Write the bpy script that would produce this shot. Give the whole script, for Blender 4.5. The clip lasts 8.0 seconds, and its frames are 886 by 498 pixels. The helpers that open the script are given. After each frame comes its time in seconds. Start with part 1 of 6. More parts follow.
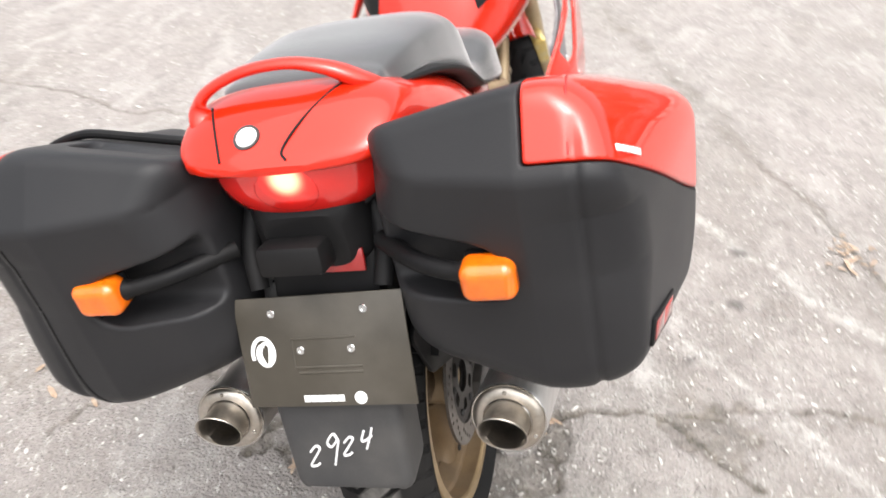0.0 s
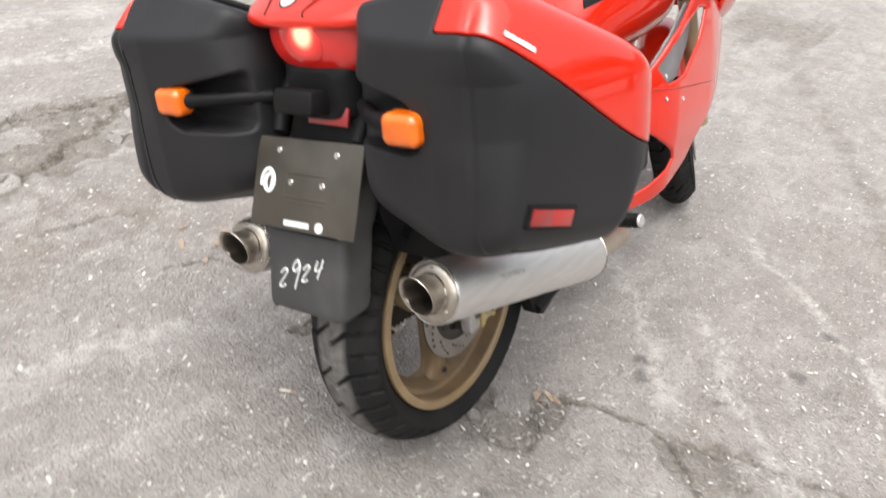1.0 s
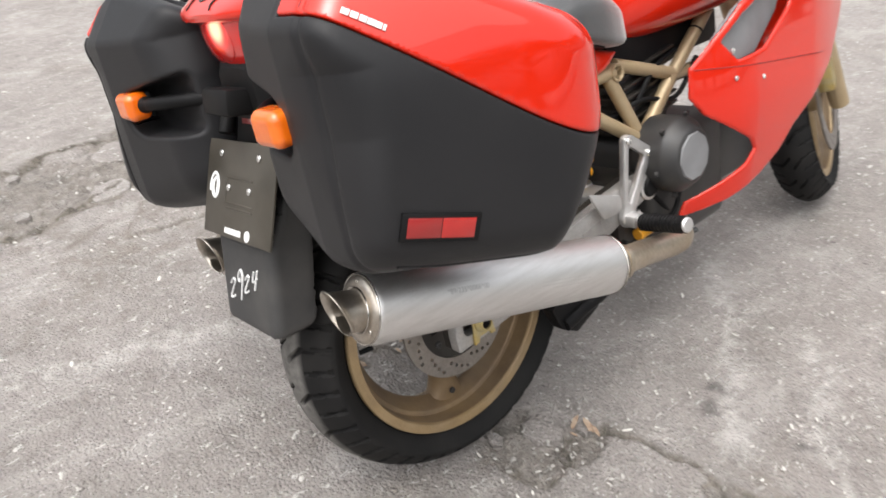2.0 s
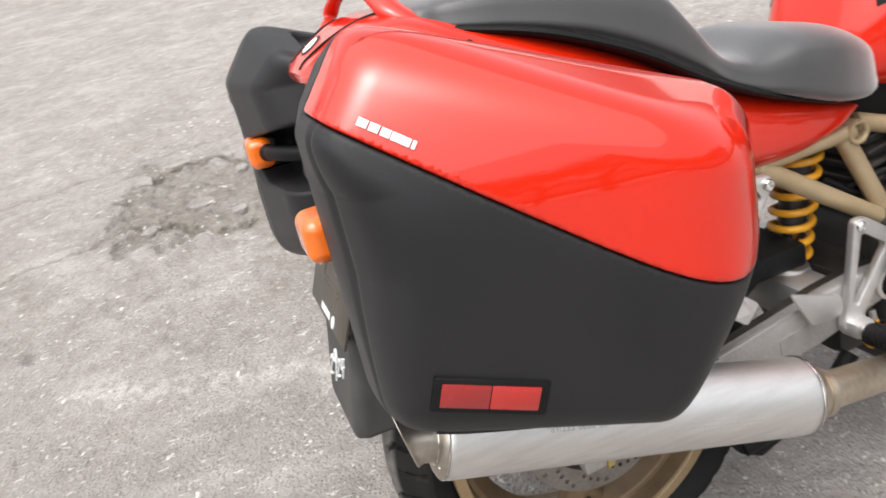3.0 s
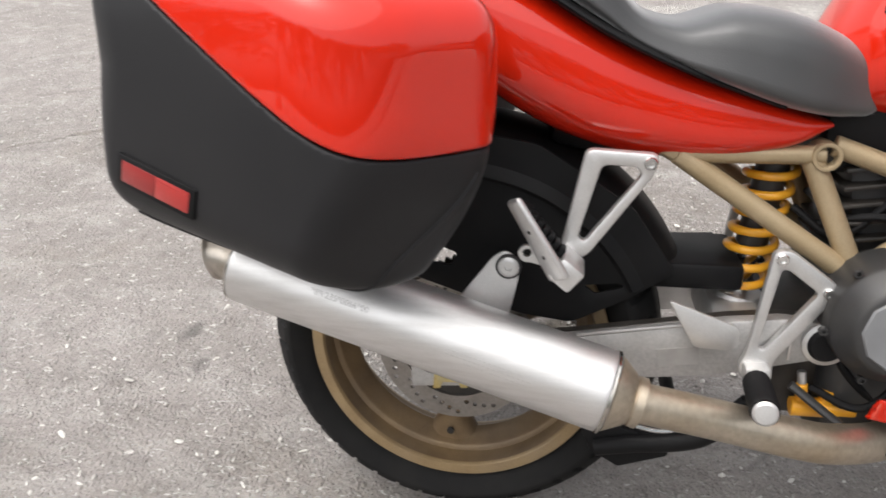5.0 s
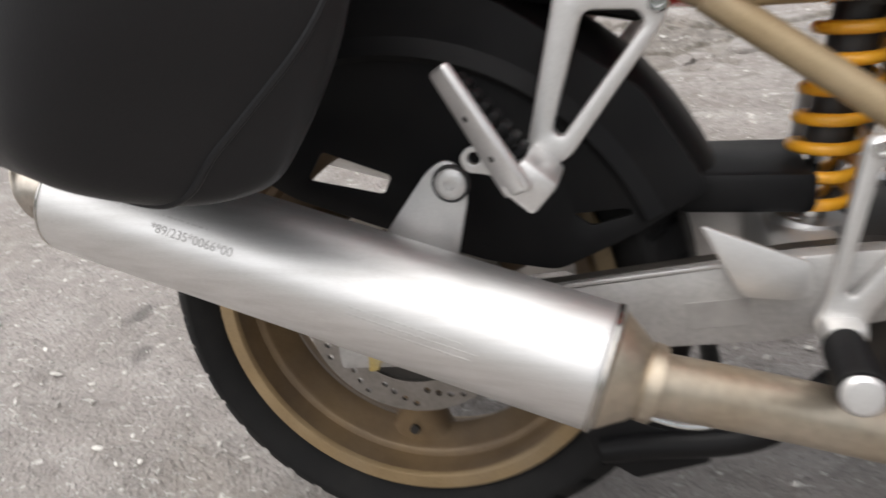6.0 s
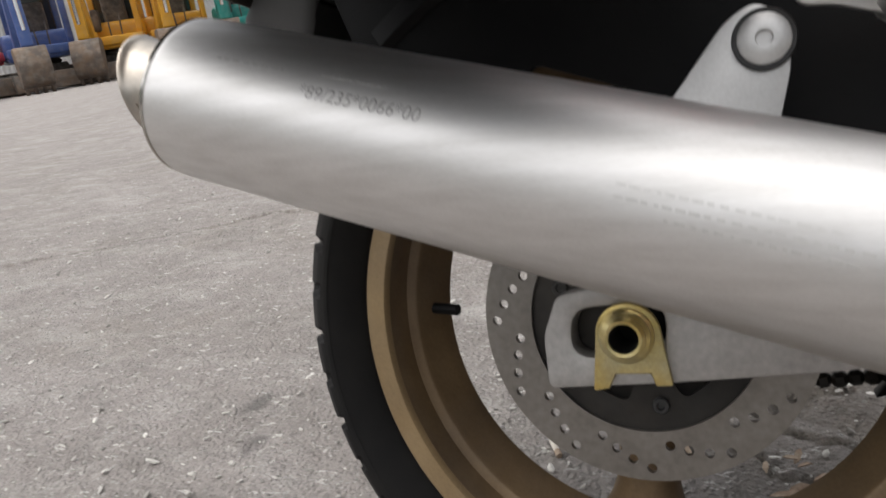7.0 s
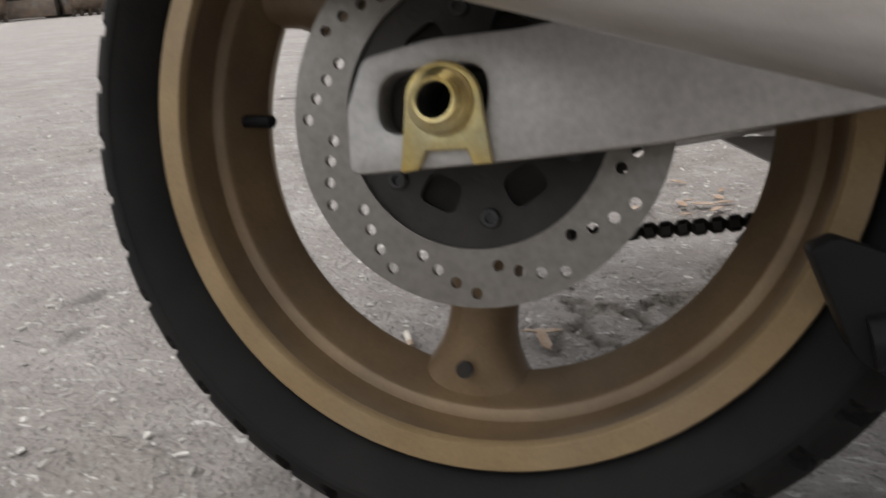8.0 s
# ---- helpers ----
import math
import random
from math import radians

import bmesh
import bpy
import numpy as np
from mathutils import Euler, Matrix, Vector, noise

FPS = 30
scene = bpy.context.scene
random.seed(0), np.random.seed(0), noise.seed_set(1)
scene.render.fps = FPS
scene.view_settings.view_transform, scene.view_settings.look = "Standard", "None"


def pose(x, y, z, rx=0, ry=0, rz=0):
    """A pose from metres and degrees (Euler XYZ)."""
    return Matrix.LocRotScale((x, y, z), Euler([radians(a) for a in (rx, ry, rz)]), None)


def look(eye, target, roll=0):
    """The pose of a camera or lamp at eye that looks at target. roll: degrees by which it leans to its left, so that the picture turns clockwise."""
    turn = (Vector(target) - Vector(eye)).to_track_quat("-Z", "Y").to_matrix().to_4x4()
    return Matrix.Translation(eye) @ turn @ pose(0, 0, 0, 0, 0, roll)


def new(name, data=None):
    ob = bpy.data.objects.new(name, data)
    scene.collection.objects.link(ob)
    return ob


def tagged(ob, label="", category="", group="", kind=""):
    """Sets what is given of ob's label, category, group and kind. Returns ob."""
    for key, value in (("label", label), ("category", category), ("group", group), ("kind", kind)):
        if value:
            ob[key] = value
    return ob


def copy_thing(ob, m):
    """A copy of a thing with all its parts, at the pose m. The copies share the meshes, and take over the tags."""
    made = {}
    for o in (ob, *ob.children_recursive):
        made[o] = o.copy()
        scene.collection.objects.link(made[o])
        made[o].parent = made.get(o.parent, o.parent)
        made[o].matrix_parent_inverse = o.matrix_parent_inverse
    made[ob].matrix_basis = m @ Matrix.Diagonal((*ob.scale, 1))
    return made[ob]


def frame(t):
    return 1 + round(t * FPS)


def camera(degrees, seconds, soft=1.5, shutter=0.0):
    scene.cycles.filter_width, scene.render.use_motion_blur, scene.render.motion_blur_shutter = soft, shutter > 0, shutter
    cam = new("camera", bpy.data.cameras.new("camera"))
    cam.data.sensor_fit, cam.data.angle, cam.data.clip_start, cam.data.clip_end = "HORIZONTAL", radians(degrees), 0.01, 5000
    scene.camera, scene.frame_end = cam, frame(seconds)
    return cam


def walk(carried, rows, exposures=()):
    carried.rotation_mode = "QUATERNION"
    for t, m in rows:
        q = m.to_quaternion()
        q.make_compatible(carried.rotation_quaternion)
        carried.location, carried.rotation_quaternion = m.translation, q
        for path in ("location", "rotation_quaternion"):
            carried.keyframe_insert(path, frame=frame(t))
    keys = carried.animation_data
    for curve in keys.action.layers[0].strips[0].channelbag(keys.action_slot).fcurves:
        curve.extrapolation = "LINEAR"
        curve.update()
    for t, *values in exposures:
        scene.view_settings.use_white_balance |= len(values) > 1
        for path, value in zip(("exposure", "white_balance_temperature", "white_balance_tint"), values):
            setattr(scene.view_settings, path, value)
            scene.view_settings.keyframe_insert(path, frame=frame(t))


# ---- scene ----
cam = camera(59.35, 8.0, soft=1.6, shutter=0.35)
LEAN = 12.95       # degrees by which the motorcycle rests over on its stand
HUB = 0.3062        # height of the rear axle
PATH = [
    (0.0, 0.1974, -0.9873, 1.3414, 53.47, -1.10, 10.75),
    (0.5, 0.4391, -1.0807, 1.3249, 59.33, -2.94, 25.57),
    (1.0, 0.6959, -1.1329, 1.2483, 57.73, -6.00, 34.71),
    (1.2, 0.8019, -1.0833, 1.2327, 57.06, -5.46, 37.34),
    (2.3, 0.9198, -0.6346, 1.1953, 56.65, 4.47, 53.13),
    (2.5, 0.8707, -0.5686, 1.1977, 56.07, 5.42, 56.91),
    (3.0, 0.7986, -0.4162, 1.2171, 56.07, 7.83, 67.75),
    (3.5, 0.8651, -0.2962, 1.1552, 55.06, 7.10, 79.56),
    (4.0, 0.9779, -0.1694, 1.1351, 57.14, 5.36, 90.64),
    (4.5, 1.0437, -0.0010, 1.1309, 58.78, 3.04, 97.66),
    (4.7, 1.0290, 0.0769, 1.1181, 58.50, 2.57, 99.05),
    (5.8, 0.7854, 0.2877, 0.9115, 56.03, 5.47, 100.66),
    (6.0, 0.7176, 0.2513, 0.8325, 57.68, 7.24, 102.43),
    (6.2, 0.6694, 0.2196, 0.7521, 62.27, 8.88, 106.51),
    (6.5, 0.6397, 0.1588, 0.6675, 68.97, 9.68, 110.20),
    (6.8, 0.6126, 0.1096, 0.6017, 72.12, 9.69, 111.33),
    (7.0, 0.6064, 0.0888, 0.5601, 72.91, 8.71, 111.31),
    (7.5, 0.5730, 0.0918, 0.4843, 71.57, 7.23, 109.61),
    (8.0, 0.5361, 0.1224, 0.4033, 70.68, 3.95, 106.28),
]
EXPOSURES = [(0.0, 1.4), (0.5, 1.3), (1.0, 1.08), (2.5, 0.98), (3.0, 1.02), (4.5, 0.92), (5.8, 0.82), (6.5, 0.60), (7.0, 0.43), (7.5, 0.17), (8.0, 0.5)]
walk(cam, [(t, pose(*row)) for t, *row in PATH], EXPOSURES)

# ---- light and exposure ----
world = bpy.data.worlds.new("overcast_sky")
scene.world = world
world.use_nodes = True
wn = world.node_tree.nodes
wl = world.node_tree.links
sky = wn.new("ShaderNodeTexSky")
sky.sky_type = "NISHITA"
sky.sun_disc = False
sky.sun_elevation, sky.sun_rotation = radians(72), radians(150)
sky.air_density, sky.dust_density, sky.ozone_density = 1.0, 6.0, 1.0
pale = wn.new("ShaderNodeHueSaturation")
pale.inputs["Saturation"].default_value = 0.22
wl.new(sky.outputs[0], pale.inputs["Color"])
wl.new(pale.outputs[0], wn["Background"].inputs["Color"])
wn["Background"].inputs["Strength"].default_value = 0.15

sun = new("sun", bpy.data.lights.new("sun", "SUN"))
sun.data.energy, sun.data.angle, sun.data.color = 0.85, radians(110), (1.0, 0.97, 0.93)
sun.matrix_world = look((2.0, -3.5, 12.4), (0, 0, 0))


# ---- materials ----
def material(name, color, rough=0.5, metal=0.0, second=None, amount=0.5, scale=18.0, grain=0.0, grain_scale=400.0,
             bump=0.0, bump_scale=250.0, stretch=(1, 1, 1), coat=0.0, rough_var=0.1, dust=0.0, spec=0.5):
    m = bpy.data.materials.new(name)
    m.use_nodes = True
    n, l = m.node_tree.nodes, m.node_tree.links
    b = n["Principled BSDF"]
    tc = n.new("ShaderNodeTexCoord")
    mp = n.new("ShaderNodeMapping")
    mp.inputs["Scale"].default_value = stretch
    l.new(tc.outputs["Object"], mp.inputs["Vector"])
    big = n.new("ShaderNodeTexNoise")
    big.inputs["Scale"].default_value, big.inputs["Detail"].default_value = scale, 6
    l.new(mp.outputs[0], big.inputs["Vector"])
    fine = n.new("ShaderNodeTexNoise")
    fine.inputs["Scale"].default_value, fine.inputs["Detail"].default_value = grain_scale, 3
    l.new(mp.outputs[0], fine.inputs["Vector"])
    ramp = n.new("ShaderNodeValToRGB")
    ramp.color_ramp.elements[0].position, ramp.color_ramp.elements[1].position = 0.35, 0.7
    l.new(big.outputs[0], ramp.inputs[0])
    mix = n.new("ShaderNodeMix")
    mix.data_type = "RGBA"
    mix.inputs["A"].default_value = (*color, 1)
    mix.inputs["B"].default_value = (*(second or [c * 0.8 for c in color]), 1)
    fac = n.new("ShaderNodeMath")
    fac.operation = "MULTIPLY"
    fac.inputs[1].default_value = amount
    l.new(ramp.outputs[0], fac.inputs[0])
    l.new(fac.outputs[0], mix.inputs["Factor"])
    out = mix.outputs["Result"]
    if grain:
        g = n.new("ShaderNodeMix")
        g.data_type, g.blend_type = "RGBA", "OVERLAY"
        g.inputs["Factor"].default_value = grain
        l.new(out, g.inputs["A"])
        l.new(fine.outputs[0], g.inputs["B"])
        out = g.outputs["Result"]
    if dust:
        dn = n.new("ShaderNodeTexNoise")
        dn.inputs["Scale"].default_value, dn.inputs["Detail"].default_value = 9, 8
        l.new(tc.outputs["Object"], dn.inputs["Vector"])
        dr = n.new("ShaderNodeMapRange")
        dr.inputs["From Min"].default_value, dr.inputs["From Max"].default_value = 0.45, 0.75
        dr.inputs["To Max"].default_value = dust
        l.new(dn.outputs[0], dr.inputs["Value"])
        d = n.new("ShaderNodeMix")
        d.data_type = "RGBA"
        d.inputs["B"].default_value = (0.36, 0.33, 0.29, 1)
        l.new(out, d.inputs["A"])
        l.new(dr.outputs[0], d.inputs["Factor"])
        out = d.outputs["Result"]
    l.new(out, b.inputs["Base Color"])
    rr = n.new("ShaderNodeMapRange")
    rr.inputs["To Min"].default_value, rr.inputs["To Max"].default_value = max(0.02, rough - rough_var), min(1, rough + rough_var)
    l.new(big.outputs[0], rr.inputs["Value"])
    l.new(rr.outputs[0], b.inputs["Roughness"])
    b.inputs["Metallic"].default_value = metal
    b.inputs["Coat Weight"].default_value = coat
    b.inputs["Coat Roughness"].default_value = 0.04
    b.inputs["Specular IOR Level"].default_value = spec
    if bump:
        bn = n.new("ShaderNodeTexNoise")
        bn.inputs["Scale"].default_value, bn.inputs["Detail"].default_value = bump_scale, 4
        l.new(mp.outputs[0], bn.inputs["Vector"])
        bp = n.new("ShaderNodeBump")
        bp.inputs["Strength"].default_value, bp.inputs["Distance"].default_value = bump, 0.002
        l.new(bn.outputs[0], bp.inputs["Height"])
        l.new(bp.outputs[0], b.inputs["Normal"])
    return m


RED = material("red_paint", (0.58, 0.016, 0.003), 0.3, second=(0.54, 0.014, 0.003), amount=0.6, scale=6, coat=1.0, rough_var=0.05, bump=0.006, bump_scale=40, spec=0.08)
SHELL = material("black_pannier_plastic", (0.0145, 0.0145, 0.0158), 0.47, second=(0.0198, 0.0193, 0.0203), amount=0.8, scale=7, bump=0.16, bump_scale=900, grain=0.15, grain_scale=700, spec=0.25)
BLACK = material("black_plastic", (0.006, 0.006, 0.0066), 0.5, second=(0.010, 0.0097, 0.0097), amount=0.7, scale=14, bump=0.1, bump_scale=500, dust=0.008, spec=0.15)
VINYL = material("black_seat_vinyl", (0.030, 0.030, 0.031), 0.42, second=(0.040, 0.040, 0.041), amount=0.8, scale=11, bump=0.2, bump_scale=700, spec=0.75)
RUBBER = material("tyre_rubber", (0.009, 0.0088, 0.009), 0.75, second=(0.014, 0.0135, 0.013), amount=0.7, scale=22, bump=0.2, bump_scale=300, dust=0.025, spec=0.16)
GOLD = material("bronze_wheel_paint", (0.33, 0.235, 0.125), 0.42, 0.35, second=(0.24, 0.165, 0.085), amount=0.8, scale=16, grain=0.2, dust=0.22, bump=0.05)
# wheel bronze darkened for brake dust and for the shade inside the rim
BARREL = material("dusty_shaded_bronze", (0.205, 0.138, 0.073), 0.48, 0.3, second=(0.105, 0.068, 0.038), amount=0.9, scale=12, grain=0.2, dust=0.12, bump=0.08)
FRAME = material("bronze_frame_paint", (0.40, 0.31, 0.19), 0.4, 0.3, second=(0.3, 0.22, 0.12), amount=0.6, scale=16, grain=0.15, dust=0.1)
ALU = material("brushed_aluminium", (0.75, 0.74, 0.73), 0.48, 1.0, second=(0.58, 0.565, 0.545), amount=0.55, scale=9, grain=0.26, grain_scale=160, stretch=(14, 1, 14), bump=0.03, bump_scale=160, rough_var=0.05)
CAST = material("cast_aluminium", (0.70, 0.69, 0.68), 0.46, 0.9, second=(0.58, 0.57, 0.56), amount=0.6, scale=30, grain=0.2, bump=0.08, bump_scale=500, dust=0.08)
STEEL = material("stainless_steel", (0.55, 0.53, 0.50), 0.22, 1.0, second=(0.42, 0.38, 0.33), amount=0.7, scale=20, grain=0.2)
PIPE = material("heat_stained_pipe", (0.46, 0.40, 0.32), 0.42, 0.9, second=(0.36, 0.28, 0.19), amount=0.9, scale=9, grain=0.25, grain_scale=120)
DISC = material("brake_disc_steel", (0.29, 0.27, 0.25), 0.36, 0.9, second=(0.22, 0.20, 0.18), amount=0.7, scale=30, grain=0.25, grain_scale=180)
ZINC = material("yellow_zinc_plate", (0.62, 0.47, 0.16), 0.34, 0.85, second=(0.55, 0.5, 0.3), amount=0.9, scale=40, grain=0.3, dust=0.1)
SPRING = material("yellow_spring_paint", (0.85, 0.40, 0.02), 0.4, second=(0.7, 0.3, 0.02), amount=0.6, scale=25, coat=0.3, dust=0.06)
OILED = material("oily_black_metal", (0.014, 0.013, 0.012), 0.45, 0.3, second=(0.034, 0.028, 0.023), amount=0.8, scale=25, bump=0.2, bump_scale=200, dust=0.15)
ENGINE = material("grey_engine_paint", (0.045, 0.045, 0.046), 0.46, 0.4, second=(0.030, 0.029, 0.028), amount=0.7, scale=18, bump=0.1, bump_scale=350, dust=0.1)
AMBER = material("amber_lens", (0.74, 0.150, 0.004), 0.22, second=(0.62, 0.10, 0.003), amount=0.6, scale=45, coat=0.8, bump=0.25, bump_scale=260)
LENS = material("red_tail_lens", (0.70, 0.014, 0.010), 0.16, second=(0.5, 0.01, 0.008), amount=0.5, scale=24, coat=1.0)
REFLEX = material("red_reflector", (0.27, 0.007, 0.006), 0.3, second=(0.22, 0.005, 0.005), amount=0.7, scale=40, coat=1.0, bump=0.25, bump_scale=900)
# same red, lightened for the light that the front prisms throw back
REFLEX_LIT = material("lit_red_reflector", (0.39, 0.012, 0.008), 0.3, second=(0.33, 0.008, 0.007), amount=0.7, scale=40, coat=1.0, bump=0.25, bump_scale=900)
PLATE = material("olive_black_plate", (0.036, 0.031, 0.023), 0.42, second=(0.05, 0.043, 0.032), amount=0.8, scale=20, dust=0.1, bump=0.06)
WHITE = material("white_print", (0.8, 0.8, 0.78), 0.5, second=(0.68, 0.68, 0.66), amount=0.7, scale=120)
CHALK = material("white_chalk_paint", (0.78, 0.78, 0.77), 0.8, second=(0.4, 0.4, 0.4), amount=0.7, scale=240)
CHROME = material("bright_steel", (0.7, 0.7, 0.69), 0.18, 1.0, second=(0.6, 0.59, 0.57), amount=0.5, scale=60)
GREY = material("grey_vent_plastic", (0.19, 0.195, 0.20), 0.5, second=(0.15, 0.15, 0.155), amount=0.7, scale=20, bump=0.15, bump_scale=600)
# near-black that paints the shade inside holes and bores, and the exhaust's soot
DARKHOLE = material("soot_and_hole_shade", (0.02, 0.018, 0.016), 0.9, second=(0.035, 0.03, 0.026), amount=0.8, scale=60)
ETCH = material("etched_print", (0.36, 0.35, 0.34), 0.55, 0.7, second=(0.6, 0.59, 0.58), amount=0.7, scale=300)
LABEL = material("faded_silver_label", (0.40, 0.385, 0.37), 0.55, 0.6, second=(0.30, 0.285, 0.27), amount=0.6, scale=60)
FAINT = material("worn_etched_print", (0.60, 0.59, 0.575), 0.55, 0.85, second=(0.7, 0.69, 0.675), amount=0.7, scale=300)
CAPSTEEL = material("dull_stainless_cap", (0.50, 0.465, 0.42), 0.36, 1.0, second=(0.40, 0.35, 0.29), amount=0.8, scale=26, grain=0.25, grain_scale=150, bump=0.06)
FLAP = material("dusty_black_plastic", (0.028, 0.028, 0.029), 0.6, second=(0.05, 0.048, 0.046), amount=0.8, scale=9, grain=0.15, bump=0.12, bump_scale=500, dust=0.06)
STONE = material("pale_chippings", (0.42, 0.40, 0.37), 0.85, second=(0.2, 0.19, 0.175), amount=0.9, scale=30, grain=0.3, bump=0.2)
FLAKE = material("pale_stone_flakes", (0.66, 0.64, 0.60), 0.8, second=(0.40, 0.38, 0.35), amount=0.8, scale=9, grain=0.3, bump=0.2)
PAPER = material("stub_paper", (0.66, 0.62, 0.55), 0.8, second=(0.5, 0.44, 0.36), amount=0.7, scale=150)
LITTER = material("dry_leaf_bits", (0.27, 0.18, 0.12), 0.8, second=(0.42, 0.34, 0.26), amount=0.9, scale=70, grain=0.3)
for m_, kw in ((AMBER, 0.2), (LENS, 0.2)):
    m_.node_tree.nodes["Principled BSDF"].inputs["Subsurface Weight"].default_value = kw
    m_.node_tree.nodes["Principled BSDF"].inputs["Subsurface Radius"].default_value = (0.02, 0.006, 0.001)
RED.node_tree.nodes["Principled BSDF"].inputs["Coat IOR"].default_value = 1.55
for m_, kw in ((VINYL, 0.6), (SHELL, 0.02)):
    m_.node_tree.nodes["Principled BSDF"].inputs["Sheen Weight"].default_value = kw
    m_.node_tree.nodes["Principled BSDF"].inputs["Sheen Roughness"].default_value = 0.4
# the tail lamp's lens where the bulb shines through: bright in its middle, fading into the red
LITLENS = LENS.copy()
LITLENS.name = "lit_lens"
ln, ll = LITLENS.node_tree.nodes, LITLENS.node_tree.links
away = ln.new("ShaderNodeVectorMath")
away.operation = "DISTANCE"
away.inputs[1].default_value = (0.016, -0.270, 0.578)
ll.new(ln["Texture Coordinate"].outputs["Object"], away.inputs[0])
fade = ln.new("ShaderNodeMapRange")
fade.interpolation_type = "SMOOTHERSTEP"
for key, val in (("From Min", 0.004), ("From Max", 0.042), ("To Min", 1.15), ("To Max", 0.0)):
    fade.inputs[key].default_value = val
ll.new(away.outputs["Value"], fade.inputs["Value"])
ll.new(fade.outputs[0], ln["Principled BSDF"].inputs["Emission Strength"])
core = ln.new("ShaderNodeMapRange")
core.interpolation_type = "SMOOTHERSTEP"
for key, val in (("From Min", 0.008), ("From Max", 0.030), ("To Min", 1.0), ("To Max", 0.0)):
    core.inputs[key].default_value = val
ll.new(away.outputs["Value"], core.inputs["Value"])
tint = ln.new("ShaderNodeMix")
tint.data_type = "RGBA"
tint.inputs["A"].default_value, tint.inputs["B"].default_value = (0.9, 0.02, 0.012, 1), (1.0, 0.52, 0.30, 1)
ll.new(core.outputs[0], tint.inputs["Factor"])
ll.new(tint.outputs["Result"], ln["Principled BSDF"].inputs["Emission Color"])

# tread dusted grey where it rolls on the yard
TYRE = RUBBER.copy()
TYRE.name = "dusty_tyre_rubber"
tn, tl = TYRE.node_tree.nodes, TYRE.node_tree.links
flat = tn.new("ShaderNodeVectorMath")
flat.operation = "MULTIPLY"
flat.inputs[1].default_value = (0, 1, 1)
tl.new(tn["Texture Coordinate"].outputs["Object"], flat.inputs[0])
span = tn.new("ShaderNodeVectorMath")
span.operation = "LENGTH"
tl.new(flat.outputs[0], span.inputs[0])
roll = tn.new("ShaderNodeMapRange")
for key, val in (("From Min", 0.3035), ("From Max", 0.3085), ("To Min", 0.0), ("To Max", 0.75)):
    roll.inputs[key].default_value = val
tl.new(span.outputs["Value"], roll.inputs["Value"])
patch = tn.new("ShaderNodeTexNoise")
patch.inputs["Scale"].default_value, patch.inputs["Detail"].default_value = 55, 6
tl.new(tn["Texture Coordinate"].outputs["Object"], patch.inputs["Vector"])
both = tn.new("ShaderNodeMath")
both.operation = "MULTIPLY"
tl.new(roll.outputs[0], both.inputs[0])
tl.new(patch.outputs[0], both.inputs[1])
dusty = tn.new("ShaderNodeMix")
dusty.data_type = "RGBA"
dusty.inputs["B"].default_value = (0.30, 0.285, 0.265, 1)
was = tn["Principled BSDF"].inputs["Base Color"].links[0].from_socket
tl.new(was, dusty.inputs["A"])
tl.new(both.outputs[0], dusty.inputs["Factor"])
tl.new(dusty.outputs["Result"], tn["Principled BSDF"].inputs["Base Color"])


# ---- mesh helpers ----
def smooth(me, angle=35):
    me.polygons.foreach_set("use_smooth", [True] * len(me.polygons))
    me.set_sharp_from_angle(angle=radians(angle))


def part(name, bm, mat, parent=None, label="", angle=35):
    """One mesh object out of a bmesh (or a ready mesh), under a thing or a part."""
    if isinstance(bm, bmesh.types.BMesh):
        bmesh.ops.recalc_face_normals(bm, faces=bm.faces)
        me = bpy.data.meshes.new(name)
        bm.to_mesh(me)
        bm.free()
        smooth(me, angle)
    else:
        me = bm
    me.materials.append(mat)
    ob = new(name, me)
    if parent:
        ob.parent = parent
    return tagged(ob, label)


def joined(*bms):
    out = bmesh.new()
    for b in bms:
        me = bpy.data.meshes.new("piece")
        b.to_mesh(me)
        out.from_mesh(me)
        bpy.data.meshes.remove(me)
        b.free()
    return out


def block(size, at=(0, 0, 0), turn=(0, 0, 0), bevel=0.004, seg=2):
    bm = bmesh.new()
    bmesh.ops.create_cube(bm, size=1)
    bmesh.ops.scale(bm, vec=size, verts=bm.verts)
    if bevel:
        bmesh.ops.bevel(bm, geom=bm.edges[:], offset=min(bevel, min(size) * 0.45), segments=seg, profile=0.5, affect="EDGES")
    bm.transform(pose(*at, *turn))
    return bm


def axis_frame(a, b):
    a, b = Vector(a), Vector(b)
    return Matrix.Translation(a) @ (b - a).to_track_quat("Z", "Y").to_matrix().to_4x4()


def lathe(profile, m=Matrix(), seg=48, closed=False):
    """profile: (radius, height) pairs, turned round the z axis of m."""
    bm = bmesh.new()
    rings = []
    for r, h in profile:
        if r < 1e-6:
            rings.append([bm.verts.new((0, 0, h))] * seg)
        else:
            rings.append([bm.verts.new((r * math.cos(2 * math.pi * k / seg), r * math.sin(2 * math.pi * k / seg), h)) for k in range(seg)])
    pairs = list(zip(rings, rings[1:])) + ([(rings[-1], rings[0])] if closed else [])
    for p, q in pairs:
        for k in range(seg):
            vs = []
            for v in (p[k], p[(k + 1) % seg], q[(k + 1) % seg], q[k]):
                if v not in vs:
                    vs.append(v)
            if len(vs) > 2:
                bm.faces.new(vs)
    bm.transform(m)
    return bm


def rod(a, b, r, seg=20, r2=None, cap=0.12):
    d = (Vector(b) - Vector(a)).length
    r2 = r if r2 is None else r2
    c = min(r, r2) * cap
    return lathe([(0, 0), (r - c, 0), (r, c), (r2, d - c), (r2 - c, d), (0, d)], axis_frame(a, b), seg)


